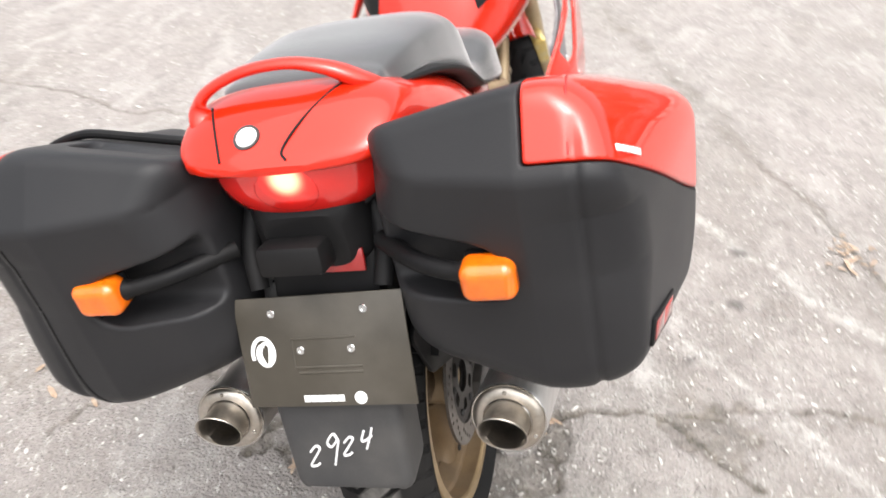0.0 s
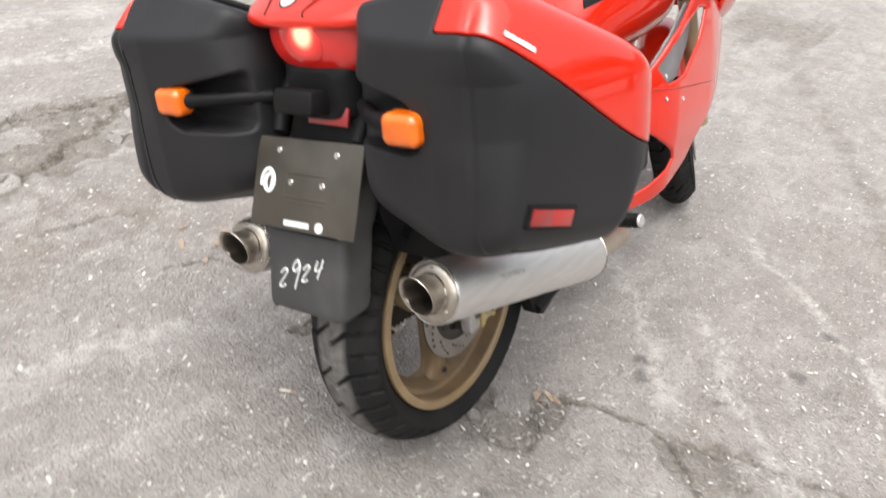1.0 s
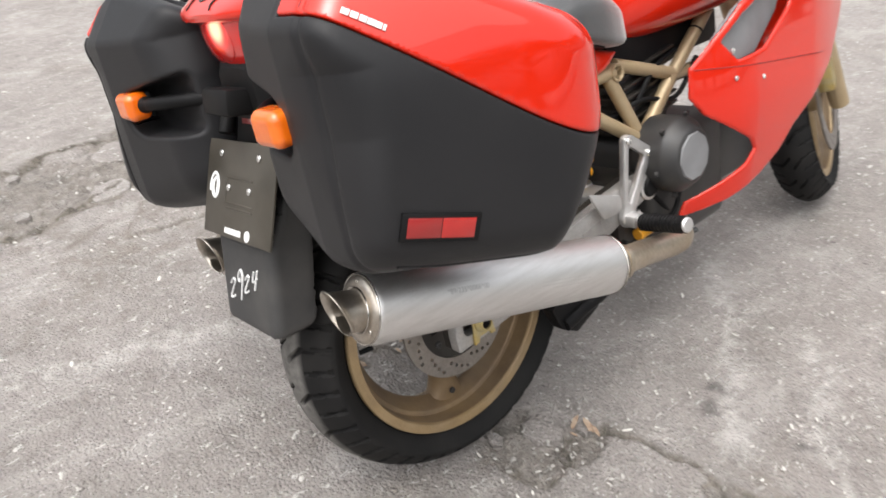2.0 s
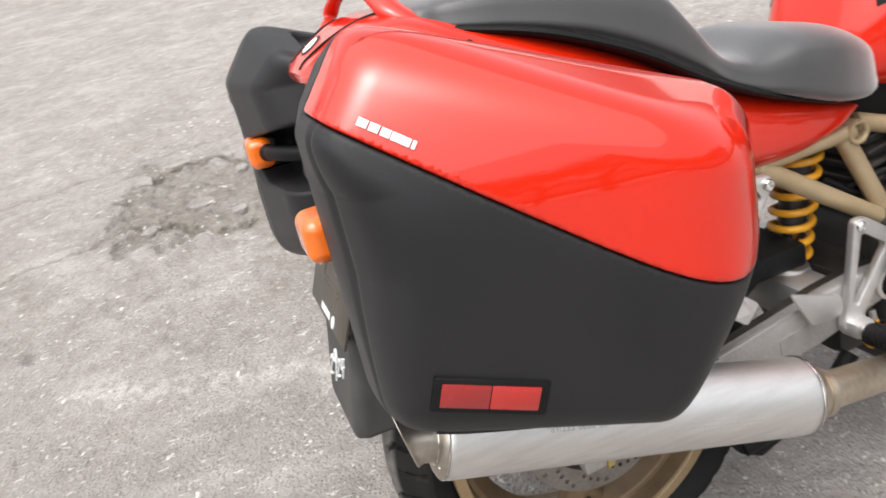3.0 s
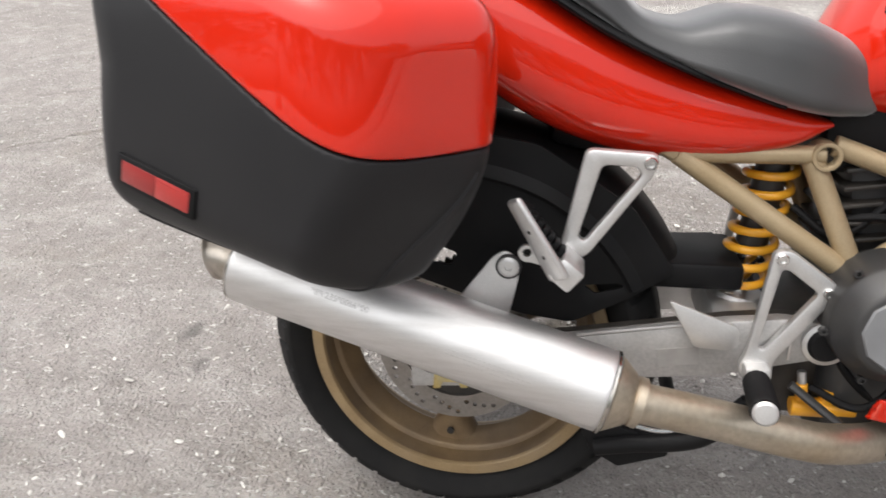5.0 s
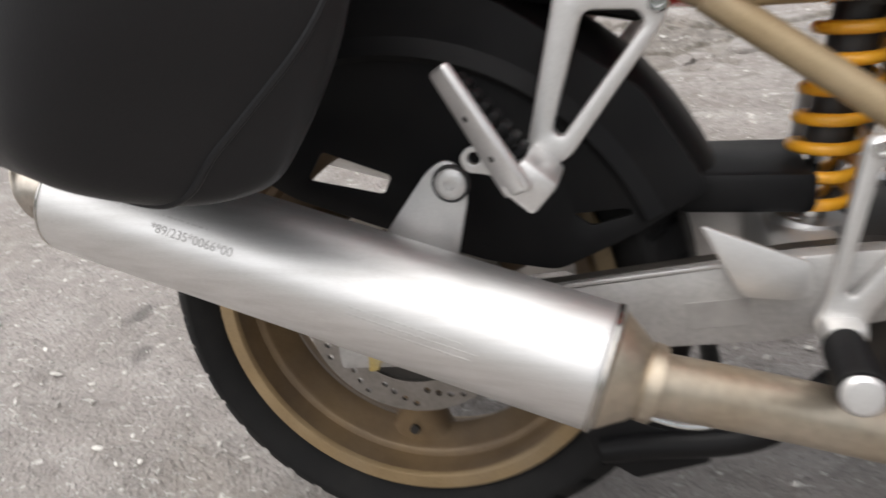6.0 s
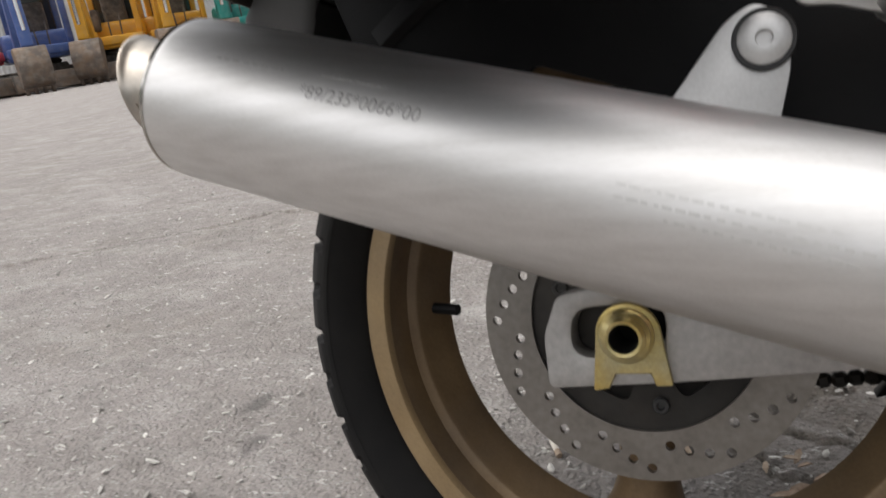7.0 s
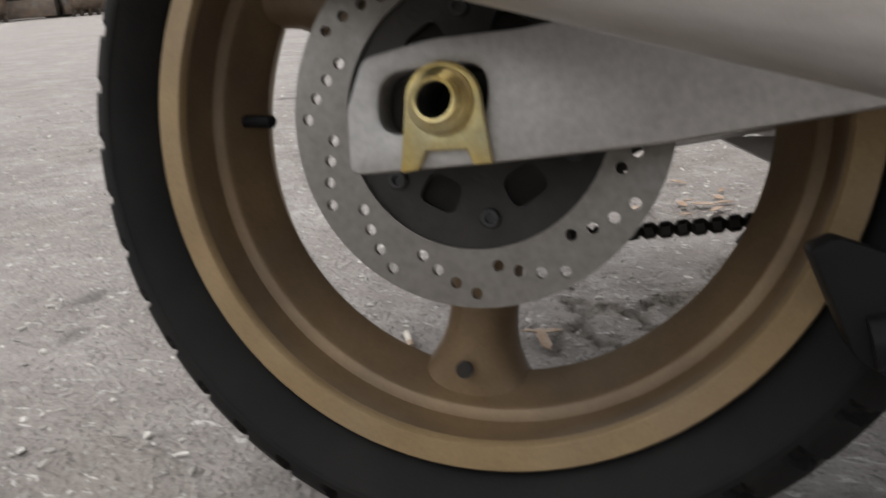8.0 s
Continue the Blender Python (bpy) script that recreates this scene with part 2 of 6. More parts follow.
def spline(points, n=10):
    """Catmull-Rom through the points."""
    p = [Vector(q) for q in points]
    p = [p[0] * 2 - p[1]] + p + [p[-1] * 2 - p[-2]]
    out = []
    for i in range(1, len(p) - 2):
        for k in range(n):
            t = k / n
            out.append(0.5 * ((2 * p[i]) + (p[i + 1] - p[i - 1]) * t + (2 * p[i - 1] - 5 * p[i] + 4 * p[i + 1] - p[i + 2]) * t * t + (3 * p[i] - p[i - 1] - 3 * p[i + 1] + p[i + 2]) * t ** 3))
    return out + [p[-2]]


def tube(points, r, seg=14, n=8, flat=1.0, closed=False, up=(0, 0, 1)):
    """A round or flattened bar along a smooth line; r may be a function of the way from 0 to 1."""
    line = spline(points, n) if n > 1 else [Vector(q) for q in points]
    bm = bmesh.new()
    rings = []
    for i, c in enumerate(line):
        d = (line[min(i + 1, len(line) - 1)] - line[max(i - 1, 0)]).normalized()
        s = d.cross(Vector(up))
        s = s.normalized() if s.length > 1e-4 else d.orthogonal().normalized()
        u = s.cross(d)
        rr = r(i / (len(line) - 1)) if callable(r) else r
        rings.append([bm.verts.new(c + s * rr * math.cos(a) + u * rr * flat * math.sin(a)) for a in [2 * math.pi * k / seg for k in range(seg)]])
    for p, q in zip(rings, rings[1:]):
        for k in range(seg):
            bm.faces.new((p[k], p[(k + 1) % seg], q[(k + 1) % seg], q[k]))
    bm.faces.new(rings[0][::-1])
    bm.faces.new(rings[-1])
    return bm


def curve_at(rows, y):
    """Smooth interpolation of rows (y, values...) at y."""
    a = np.array(rows, float)
    xs, k = a[:, 0], np.clip(np.searchsorted(a[:, 0], y) - 1, 0, len(a) - 2)
    t = (y - xs[k]) / (xs[k + 1] - xs[k])
    slope = np.gradient(a[:, 1:], xs, axis=0)
    h = xs[k + 1] - xs[k]
    return (2 * t ** 3 - 3 * t ** 2 + 1) * a[k, 1:] + (t ** 3 - 2 * t ** 2 + t) * h * slope[k] + (3 * t ** 2 - 2 * t ** 3) * a[k + 1, 1:] + (t ** 3 - t ** 2) * h * slope[k + 1]


def loft(rows, power=2.6, seg=40, n=60, centre=0.0, taper=0.0):
    """A body along y: rows (y, top, bottom, half width), with superellipse sections."""
    bm = bmesh.new()
    rings = []
    for y in np.linspace(rows[0][0], rows[-1][0], n):
        top, bot, w = curve_at(rows, y)
        ring = []
        for k in range(seg):
            a = 2 * math.pi * k / seg
            c, s = math.cos(a), math.sin(a)
            ring.append(bm.verts.new((centre + w * (1 - taper * (s + 1) / 2) * math.copysign(abs(c) ** (2 / power), c), y, (top + bot) / 2 + (top - bot) / 2 * math.copysign(abs(s) ** (2 / power), s))))
        rings.append(ring)
    for p, q in zip(rings, rings[1:]):
        for k in range(seg):
            bm.faces.new((p[k], q[k], q[(k + 1) % seg], p[(k + 1) % seg]))
    bm.faces.new(rings[0])
    bm.faces.new(rings[-1][::-1])
    return bm


def rounded(outline, r=0.006, n=4):
    """A closed outline with its corners rounded."""
    out, m = [], len(outline)
    for i in range(m):
        a, b, c = (Vector(outline[(i + d) % m]) for d in (-1, 0, 1))
        p, q = a - b, c - b
        k = min(r, p.length * 0.45, q.length * 0.45)
        p, q = b + p.normalized() * k, b + q.normalized() * k
        out += [(p * (1 - t) ** 2 + b * 2 * t * (1 - t) + q * t * t)[:] for t in [j / n for j in range(n + 1)]]
    return out


def circle(c, r, n=16):
    return [(c[0] + r * math.cos(2 * math.pi * k / n), c[1] + r * math.sin(2 * math.pi * k / n)) for k in range(n)]


def sheet(outline, holes=(), x0=0.0, x1=0.01, bevel=0.0):
    """A plate in the y-z plane from x0 to x1, with holes through it."""
    bm = bmesh.new()
    edges = []
    for loop in (outline, *holes):
        vs = [bm.verts.new((x0, p[0], p[1])) for p in loop]
        edges += [bm.edges.new((vs[i], vs[(i + 1) % len(vs)])) for i in range(len(vs))]
    bmesh.ops.triangle_fill(bm, use_beauty=True, use_dissolve=False, edges=edges, normal=(1, 0, 0))
    faces = bm.faces[:]
    ext = bmesh.ops.extrude_face_region(bm, geom=faces, use_keep_orig=True)
    bmesh.ops.translate(bm, vec=(x1 - x0, 0, 0), verts=[g for g in ext["geom"] if isinstance(g, bmesh.types.BMVert)])
    bmesh.ops.recalc_face_normals(bm, faces=bm.faces)
    if bevel:
        rim = [e for e in bm.edges if len(e.link_faces) == 2 and e.calc_face_angle(0) > 1.2]
        bmesh.ops.bevel(bm, geom=rim, offset=bevel, segments=2, profile=0.5, affect="EDGES")
    return bm


def smax(a, b, k):
    h = np.maximum(k - np.abs(a - b), 0) / k
    return np.maximum(a, b) + h * h * k / 4


def smin(a, b, k):
    return -smax(-a, -b, k)


def field_box(x, y, z, c, half, r):
    q = [np.abs(v - m) - h + r for v, m, h in zip((x, y, z), c, half)]
    return np.sqrt(sum(np.maximum(v, 0) ** 2 for v in q)) + np.minimum(np.maximum(np.maximum(q[0], q[1]), q[2]), 0) - r


def field_outline(y, z, pts):
    """Signed distance to a closed outline in the y-z plane."""
    d = np.full(np.shape(y), 1e9)
    s = np.ones(np.shape(y))
    for i in range(len(pts)):
        (ay, az), (by, bz) = pts[i], pts[i - 1]
        ey, ez, wy, wz = by - ay, bz - az, y - ay, z - az
        t = np.clip((wy * ey + wz * ez) / (ey * ey + ez * ez), 0, 1)
        d = np.minimum(d, (wy - ey * t) ** 2 + (wz - ez * t) ** 2)
        c1, c2, c3 = z >= az, z < bz, ey * wz > ez * wy
        flip = (c1 & c2 & c3) | (~c1 & ~c2 & ~c3)
        s = np.where(flip, -s, s)
    return s * np.sqrt(d)


def skin(name, fn, lo, hi, h, mirror=False):
    """A smooth mesh of the surface where fn(x, y, z) is zero (surface nets, drawn onto the surface)."""
    ax = [np.arange(a, b + h, h) for a, b in zip(lo, hi)]
    f = fn(*np.meshgrid(*ax, indexing="ij"))
    shape = np.array(f.shape) - 1
    ids, pos, quads = [], [], []
    for axis in range(3):
        a = [slice(None)] * 3
        b = [slice(None)] * 3
        a[axis], b[axis] = slice(None, -1), slice(1, None)
        f0, f1 = f[tuple(a)], f[tuple(b)]
        cross = np.argwhere((f0 < 0) != (f1 < 0))
        v0, v1 = f0[tuple(cross.T)], f1[tuple(cross.T)]
        p = cross.astype(float)
        p[:, axis] += v0 / (v0 - v1)
        o1, o2 = (axis + 1) % 3, (axis + 2) % 3
        ok = (cross[:, o1] > 0) & (cross[:, o2] > 0) & (cross[:, o1] < shape[o1]) & (cross[:, o2] < shape[o2])
        cell = []
        for d1, d2 in ((-1, -1), (0, -1), (0, 0), (-1, 0)):
            c = cross[ok].copy()
            c[:, o1] += d1
            c[:, o2] += d2
            cell.append((c[:, 0] * shape[1] + c[:, 1]) * shape[2] + c[:, 2])
            ids.append(cell[-1])
            pos.append(p[ok])
        q = np.stack(cell, 1)
        back = v0[ok] > 0
        q[back] = q[back][:, ::-1]
        quads.append(q)
    ids, pos, quads = np.concatenate(ids), np.concatenate(pos), np.concatenate(quads)
    cells, inv = np.unique(ids, return_inverse=True)
    n = np.bincount(inv)
    v = np.stack([np.bincount(inv, pos[:, k]) / n for k in range(3)], 1) * h + np.array(lo)
    quads = np.searchsorted(cells, quads)

    def grad(p):
        e = 2e-4
        return np.stack([(fn(*(p + d).T) - fn(*(p - d).T)) / (2 * e) for d in np.eye(3) * e], 1)

    for _ in range(3):
        g = grad(v)
        step = (fn(*v.T) / np.maximum((g * g).sum(1), 1e-3))[:, None] * g
        v = v - np.clip(step, -h * 0.6, h * 0.6)
    g = grad(v)
    g /= np.maximum(np.linalg.norm(g, axis=1), 1e-9)[:, None]
    if mirror:
        v[:, 0] *= -1
        g[:, 0] *= -1
        quads = quads[:, ::-1]
    me = bpy.data.meshes.new(name)
    me.from_pydata(v.tolist(), [], quads.tolist())
    me.polygons.foreach_set("use_smooth", [True] * len(me.polygons))
    me.normals_split_custom_set_from_vertices(g.tolist())
    me.update()
    return me


def mirrored(bm):
    bmesh.ops.scale(bm, vec=(-1, 1, 1), verts=bm.verts)
    bmesh.ops.reverse_faces(bm, faces=bm.faces)
    return bm


def on_panel(size, corner_points, lift=0.0, bevel=0.002):
    """A block laid on the panel through three points: lower left, lower right, upper left."""
    a, b, c = (Vector(p) for p in corner_points)
    u, v = (b - a), (c - a)
    n = u.cross(v).normalized()
    mid = a + u / 2 + v / 2 + n * lift
    m = Matrix((u.normalized(), (n.cross(u.normalized())), n)).transposed().to_4x4()
    bm = block((u.length * size[0], v.length * size[1], size[2]), bevel=bevel)
    bm.transform(Matrix.Translation(mid) @ m)
    return bm


def bolt(at, r=0.008, h=0.006, direction=(1, 0, 0)):
    m = axis_frame(at, Vector(at) + Vector(direction))
    return lathe([(0, 0), (r, 0), (r, h * 0.7), (r * 0.85, h), (r * 0.5, h), (r * 0.42, h * 0.4), (0, h * 0.4)], m, 12)

# ---- ground ----
def line_distance(x, y, pts):
    d = np.full(x.shape, 1e9)
    for (ax, ay), (bx, by) in zip(pts, pts[1:]):
        ex, ey = bx - ax, by - ay
        t = np.clip(((x - ax) * ex + (y - ay) * ey) / (ex * ex + ey * ey), 0, 1)
        d = np.minimum(d, np.hypot(x - ax - ex * t, y - ay - ey * t))
    return d


def lattice(seed, size=64):
    return np.random.RandomState(seed).rand(size, size)


def value_noise(x, y, scale, seed):
    """Smooth noise between -1 and 1, with features of about 1/scale metres."""
    g = lattice(seed)
    u, v = x * scale, y * scale
    i, j = np.floor(u).astype(int), np.floor(v).astype(int)
    s, t = u - i, v - j
    s, t = s * s * (3 - 2 * s), t * t * (3 - 2 * t)
    i, j = i % 64, j % 64
    i1, j1 = (i + 1) % 64, (j + 1) % 64
    return 2 * ((g[i, j] * (1 - s) + g[i1, j] * s) * (1 - t) + (g[i, j1] * (1 - s) + g[i1, j1] * s) * t) - 1


CRACKS = [  # broken joints in the yard's paving: the line, its width and depth
    ([(-1.05, -2.2), (-1.19, -1.9), (-1.32, -1.73), (-1.5, -1.5), (-1.56, -1.2), (-1.62, -0.77), (-1.68, -0.49)], 0.006, 0.007),
    ([(-1.75, -2.03), (-1.98, -1.55), (-2.16, -0.85), (-2.2, -0.3)], 0.004, 0.004),
    ([(-1.68, -0.72), (-1.45, -0.41), (-1.5, -0.1), (-1.6, 0.13), (-1.84, 0.58), (-2.1, 1.0)], 0.026, 0.014),
    ([(-2.0, -0.68), (-2.03, -0.38), (-1.9, -0.31), (-1.99, -0.08), (-1.96, 0.16), (-1.92, 0.67)], 0.012, 0.010),
    ([(-1.21, -0.15), (-1.19, -0.02), (-1.13, 0.11)], 0.010, 0.006),
    ([(0.23, 0.21), (0.32, 0.26), (0.39, 0.27), (0.47, 0.27), (0.54, 0.25), (0.61, 0.20), (0.68, 0.12)], 0.007, 0.013),
    ([(0.54, 0.25), (0.64, 0.33), (0.80, 0.34), (0.91, 0.36), (1.2, 0.3)], 0.006, 0.007),
    ([(-0.82, -0.05), (-0.77, 0.07), (-0.68, 0.12)], 0.007, 0.006),
    ([(-2.07, 1.55), (-1.75, 1.51), (-1.4, 1.39), (-1.1, 1.5)], 0.008, 0.006),
    ([(0.85, 1.51), (0.99, 1.32), (1.05, 1.05), (1.2, 0.8)], 0.011, 0.006),
    ([(-0.38, 4.83), (-0.04, 3.74), (0.3, 2.9), (0.7, 2.0), (0.85, 1.51)], 0.03, 0.004),
    ([(-0.41, 0.0), (-0.39, 0.05), (-0.38, 0.08), (-0.33, 0.11), (-0.33, 0.14), (-0.29, 0.18)], 0.006, 0.010),
    ([(-0.40, 0.02), (-0.30, 0.05), (-0.23, 0.08), (-0.20, 0.16)], 0.005, 0.008),
    ([(-0.39, 0.05), (-0.34, 0.04), (-0.28, 0.0), (-0.22, 0.0)], 0.004, 0.007),
    ([(-0.38, 0.08), (-0.43, 0.15), (-0.50, 0.23), (-0.6, 0.5)], 0.008, 0.010),
]
HOLES = [  # shallow broken patches: centre, radii, depth
    ((0.17, 0.08), (0.10, 0.075), 0.016), ((0.25, 0.17), (0.05, 0.04), 0.012), ((-1.72, -0.45), (0.30, 0.36), 0.020),
    ((-1.75, 0.25), (0.26, 0.42), 0.022), ((-1.9, -0.62), (0.2, 0.12), 0.012), ((-0.3, 4.4), (0.35, 0.5), 0.02), ((-0.45, 0.25), (0.16, 0.12), 0.01), ((0.60, 0.24), (0.11, 0.08), 0.006),
]
SCRAPES = [([(0.10, 0.9), (0.16, 0.81), (0.34, 0.56), (0.48, 0.40)], 0.03), ([(0.42, 0.8), (0.50, 0.68), (0.62, 0.50), (0.77, 0.32), (0.95, 0.1)], 0.025), ([(0.40, 1.35), (0.56, 1.18), (0.75, 0.95), (0.90, 0.79), (1.1, 0.6)], 0.03),
           ([(-2.9, 0.4), (-2.92, 0.72), (-2.92, 1.28)], 0.08), ([(-2.5, 0.3), (-2.4, 0.7), (-2.44, 0.96)], 0.06), ([(-0.9, -0.9), (-0.7, -0.5), (-0.6, -0.2)], 0.04)]
SPOTS = [((0.33, 0.50), 0.018), ((0.57, 0.50), 0.02), ((0.71, 0.71), 0.024), ((-0.30, -0.69), 0.028), ((-0.2, -0.61), 0.024), ((0.72, 0.97), 0.035), ((0.37, 0.44), 0.022), ((0.26, -0.11), 0.02), ((-2.2, -1.32), 0.05), ((-1.1, -1.0), 0.03), ((0.5, -0.4), 0.018)]


def graded(fine_lo, fine_hi, step, far):
    mid = np.arange(fine_lo, fine_hi + step / 2, step)
    grow = step * np.cumsum(1.16 ** np.arange(1, 60))
    grow = grow[grow < far]
    return np.concatenate([(mid[0] - grow)[::-1], mid, mid[-1] + grow])


def make_ground():
    xs, ys = graded(-2.4, 1.5, 0.008, 900), graded(-2.0, 1.9, 0.008, 900)
    x, y = np.meshgrid(xs, ys, indexing="ij")
    near = np.exp(-(np.maximum(np.hypot(x, y) - 4, 0) / 3) ** 2)
    wx = x + 0.030 * value_noise(x, y, 9, 3) + 0.014 * value_noise(x, y, 30, 4) + 0.007 * value_noise(x, y, 71, 16)
    wy = y + 0.030 * value_noise(x, y, 9, 5) + 0.014 * value_noise(x, y, 30, 6) + 0.007 * value_noise(x, y, 71, 17)
    z = 0.004 * value_noise(x, y, 1.7, 7) + 0.0026 * value_noise(x, y, 12, 8) + 0.0020 * value_noise(x, y, 38, 9) + 0.0011 * value_noise(x, y, 83, 18)
    worn = np.zeros(x.shape)
    for line, w, depth in CRACKS:
        d = line_distance(wx, wy, line)
        w2 = w * (0.7 + 0.6 * value_noise(x, y, 6, 11))
        z -= depth * np.exp(-(d / np.maximum(w2, 0.005)) ** 4)
        worn = np.maximum(worn, np.clip(depth / 0.010, 0.25, 1) * np.exp(-(d / (1.25 * w + 0.003)) ** 4))
    for (cx, cy), (rx, ry), depth in HOLES:
        d = np.hypot((wx - cx) / rx, (wy - cy) / ry) + 0.28 * value_noise(x, y, 16, 12) + 0.12 * value_noise(x, y, 41, 15)
        dip = 1 / (1 + np.exp(np.minimum((d - 0.9) * 40, 60)))
        rim_ = min(1, 0.13 / rx) * np.exp(-((d - 0.86) / 0.13) ** 2) * np.clip(0.75 + 0.6 * value_noise(x, y, 19, 19), 0, 1)
        z -= depth * dip * (0.75 + 0.5 * value_noise(x, y, 26, 13)) + 0.5 * depth * rim_
        worn = np.maximum(worn, np.maximum(0.55 * dip, rim_))
    scraped = np.zeros(x.shape)
    for line, w in SCRAPES:
        scraped = np.maximum(scraped, np.exp(-(line_distance(wx, wy, line) / (w * (0.8 + 0.6 * value_noise(x, y, 11, 14)) + 0.004)) ** 2))
    stain = np.zeros(x.shape)
    for (cx, cy), r in SPOTS:
        stain = np.maximum(stain, np.exp(-(np.hypot(wx - cx, wy - cy) / r) ** 4))
    dirt = np.exp(-((x + 1.35) / 0.6) ** 2 - ((y + 0.1) / 1.2) ** 2) + 0.45 * np.exp(-((x - 0.8) / 0.5) ** 2 - ((y - 0.5) / 0.7) ** 2) + 0.35 * np.exp(-((x + 0.36) / 0.3) ** 2 - ((y - 0.12) / 0.35) ** 2)
    rest = np.exp(-((np.abs(x + 0.0) / 0.09) ** 2 + ((y + 0.0) / 0.16) ** 2))
    z = z * near * (1 - rest) - 0.0015 * near
    nx, ny = x.shape
    idx = np.arange(nx * ny).reshape(nx, ny)
    quads = np.stack([idx[:-1, :-1], idx[1:, :-1], idx[1:, 1:], idx[:-1, 1:]], -1).reshape(-1, 4)
    me = bpy.data.meshes.new("ground")
    me.vertices.add(nx * ny)
    me.vertices.foreach_set("co", np.stack([x, y, z], -1).astype(np.float32).ravel())
    me.loops.add(quads.size)
    me.loops.foreach_set("vertex_index", quads.ravel().astype(np.int32))
    me.polygons.add(len(quads))
    me.polygons.foreach_set("loop_start", np.arange(0, quads.size, 4, dtype=np.int32))
    me.update(calc_edges=True)
    me.polygons.foreach_set("use_smooth", [True] * len(quads))
    for name, values in (("worn", worn), ("stain", stain), ("scraped", scraped), ("dirt", dirt)):
        me.attributes.new(name, "FLOAT", "POINT").data.foreach_set("value", values.astype(np.float32).ravel())
    return me


def ground_material():
    m = bpy.data.materials.new("weathered_yard_concrete")
    m.use_nodes = True
    n, l = m.node_tree.nodes, m.node_tree.links
    b = n["Principled BSDF"]
    tc = n.new("ShaderNodeTexCoord")

    def noise_at(scale, detail=5, rough=0.6, distort=0.0):
        t = n.new("ShaderNodeTexNoise")
        t.inputs["Scale"].default_value, t.inputs["Detail"].default_value = scale, detail
        t.inputs["Roughness"].default_value, t.inputs["Distortion"].default_value = rough, distort
        l.new(tc.outputs["Object"], t.inputs["Vector"])
        return t.outputs[0]

    def drawn_noise(scale, detail, rough):
        """Noise drawn out along the way the yard was scraped."""
        mp = n.new("ShaderNodeMapping")
        mp.inputs["Rotation"].default_value = (0, 0, radians(38))
        mp.inputs["Scale"].default_value = (1.0, 0.45, 1.0)
        l.new(tc.outputs["Object"], mp.inputs["Vector"])
        t = n.new("ShaderNodeTexNoise")
        t.inputs["Scale"].default_value, t.inputs["Detail"].default_value = scale, detail
        t.inputs["Roughness"].default_value, t.inputs["Distortion"].default_value = rough, 0.6
        l.new(mp.outputs[0], t.inputs["Vector"])
        return t.outputs[0]

    def remap(v, a, c, lo=0.0, hi=1.0):
        r = n.new("ShaderNodeMapRange")
        for key, val in (("From Min", a), ("From Max", c), ("To Min", lo), ("To Max", hi)):
            r.inputs[key].default_value = val
        l.new(v, r.inputs["Value"])
        return r.outputs[0]

    def blend(fac, a, c, kind="MIX"):
        x = n.new("ShaderNodeMix")
        x.data_type, x.blend_type = "RGBA", kind
        for key, v in (("Factor", fac), ("A", a), ("B", c)):
            if isinstance(v, (tuple, float)):
                x.inputs[key].default_value = v
            else:
                l.new(v, x.inputs[key])
        return x.outputs["Result"]

    def cells(scale):
        v = n.new("ShaderNodeTexVoronoi")
        v.inputs["Scale"].default_value = scale
        l.new(tc.outputs["Object"], v.inputs["Vector"])
        return v

    def attribute(name):
        a = n.new("ShaderNodeAttribute")
        a.attribute_name = name
        return a.outputs["Fac"]

    col = blend(remap(noise_at(0.9, 6), 0.36, 0.66), GROUND_A, GROUND_B)
    col = blend(remap(noise_at(2.1, 8, 0.7, 0.5), 0.52, 0.66, 0, 0.4), col, (0.245, 0.212, 0.172, 1.0))
    col = blend(remap(noise_at(4.5, 9, 0.72), 0.44, 0.68, 0, 0.65), col, GROUND_C)
    col = blend(remap(noise_at(19, 9, 0.78), 0.50, 0.66, 0, 0.5), col, GROUND_D)
    col = blend(remap(noise_at(17, 8, 0.75, 0.6), 0.30, 0.44, 0.5, 0), col, GROUND_E)
    col = blend(remap(noise_at(10, 9, 0.75, 0.8), 0.52, 0.68, 0, 0.36), col, (0.20, 0.18, 0.158, 1.0))
    col = blend(remap(drawn_noise(7, 7, 0.7), 0.50, 0.66, 0, 0.6), col, (0.47, 0.445, 0.42, 1.0))
    col = blend(remap(drawn_noise(23, 6, 0.72), 0.54, 0.66, 0, 0.5), col, (0.20, 0.184, 0.168, 1.0))
    col = blend(remap(noise_at(95, 3, 0.6, 0.4), 0.58, 0.66, 0, 0.3), col, GROUND_PALE)
    col = blend(remap(drawn_noise(75, 3, 0.6), 0.63, 0.68, 0, 0.85), col, GROUND_PALE)
    col = blend(remap(noise_at(120, 4, 0.65, 0.3), 0.33, 0.41, 0.6, 0), col, GROUND_DARK)
    col = blend(remap(noise_at(48, 5, 0.7, 0.5), 0.30, 0.37, 0.7, 0), col, GROUND_DARK)
    grit = cells(120)
    wearmask = n.new("ShaderNodeMath")
    wearmask.operation = "MULTIPLY"
    l.new(attribute("worn"), wearmask.inputs[0])
    l.new(remap(noise_at(30, 7, 0.7), 0.30, 0.52, 0.35, 1.0), wearmask.inputs[1])
    soil = blend(remap(noise_at(24, 8, 0.75), 0.40, 0.64), (0.075, 0.065, 0.052, 1.0), (0.26, 0.232, 0.195, 1.0))
    col = blend(wearmask.outputs[0], col, soil)
    dm = n.new("ShaderNodeMath")
    dm.operation = "MULTIPLY"
    l.new(attribute("dirt"), dm.inputs[0])
    l.new(remap(noise_at(8.5, 10, 0.74, 1.2), 0.47, 0.60, 0.0, 0.5), dm.inputs[1])
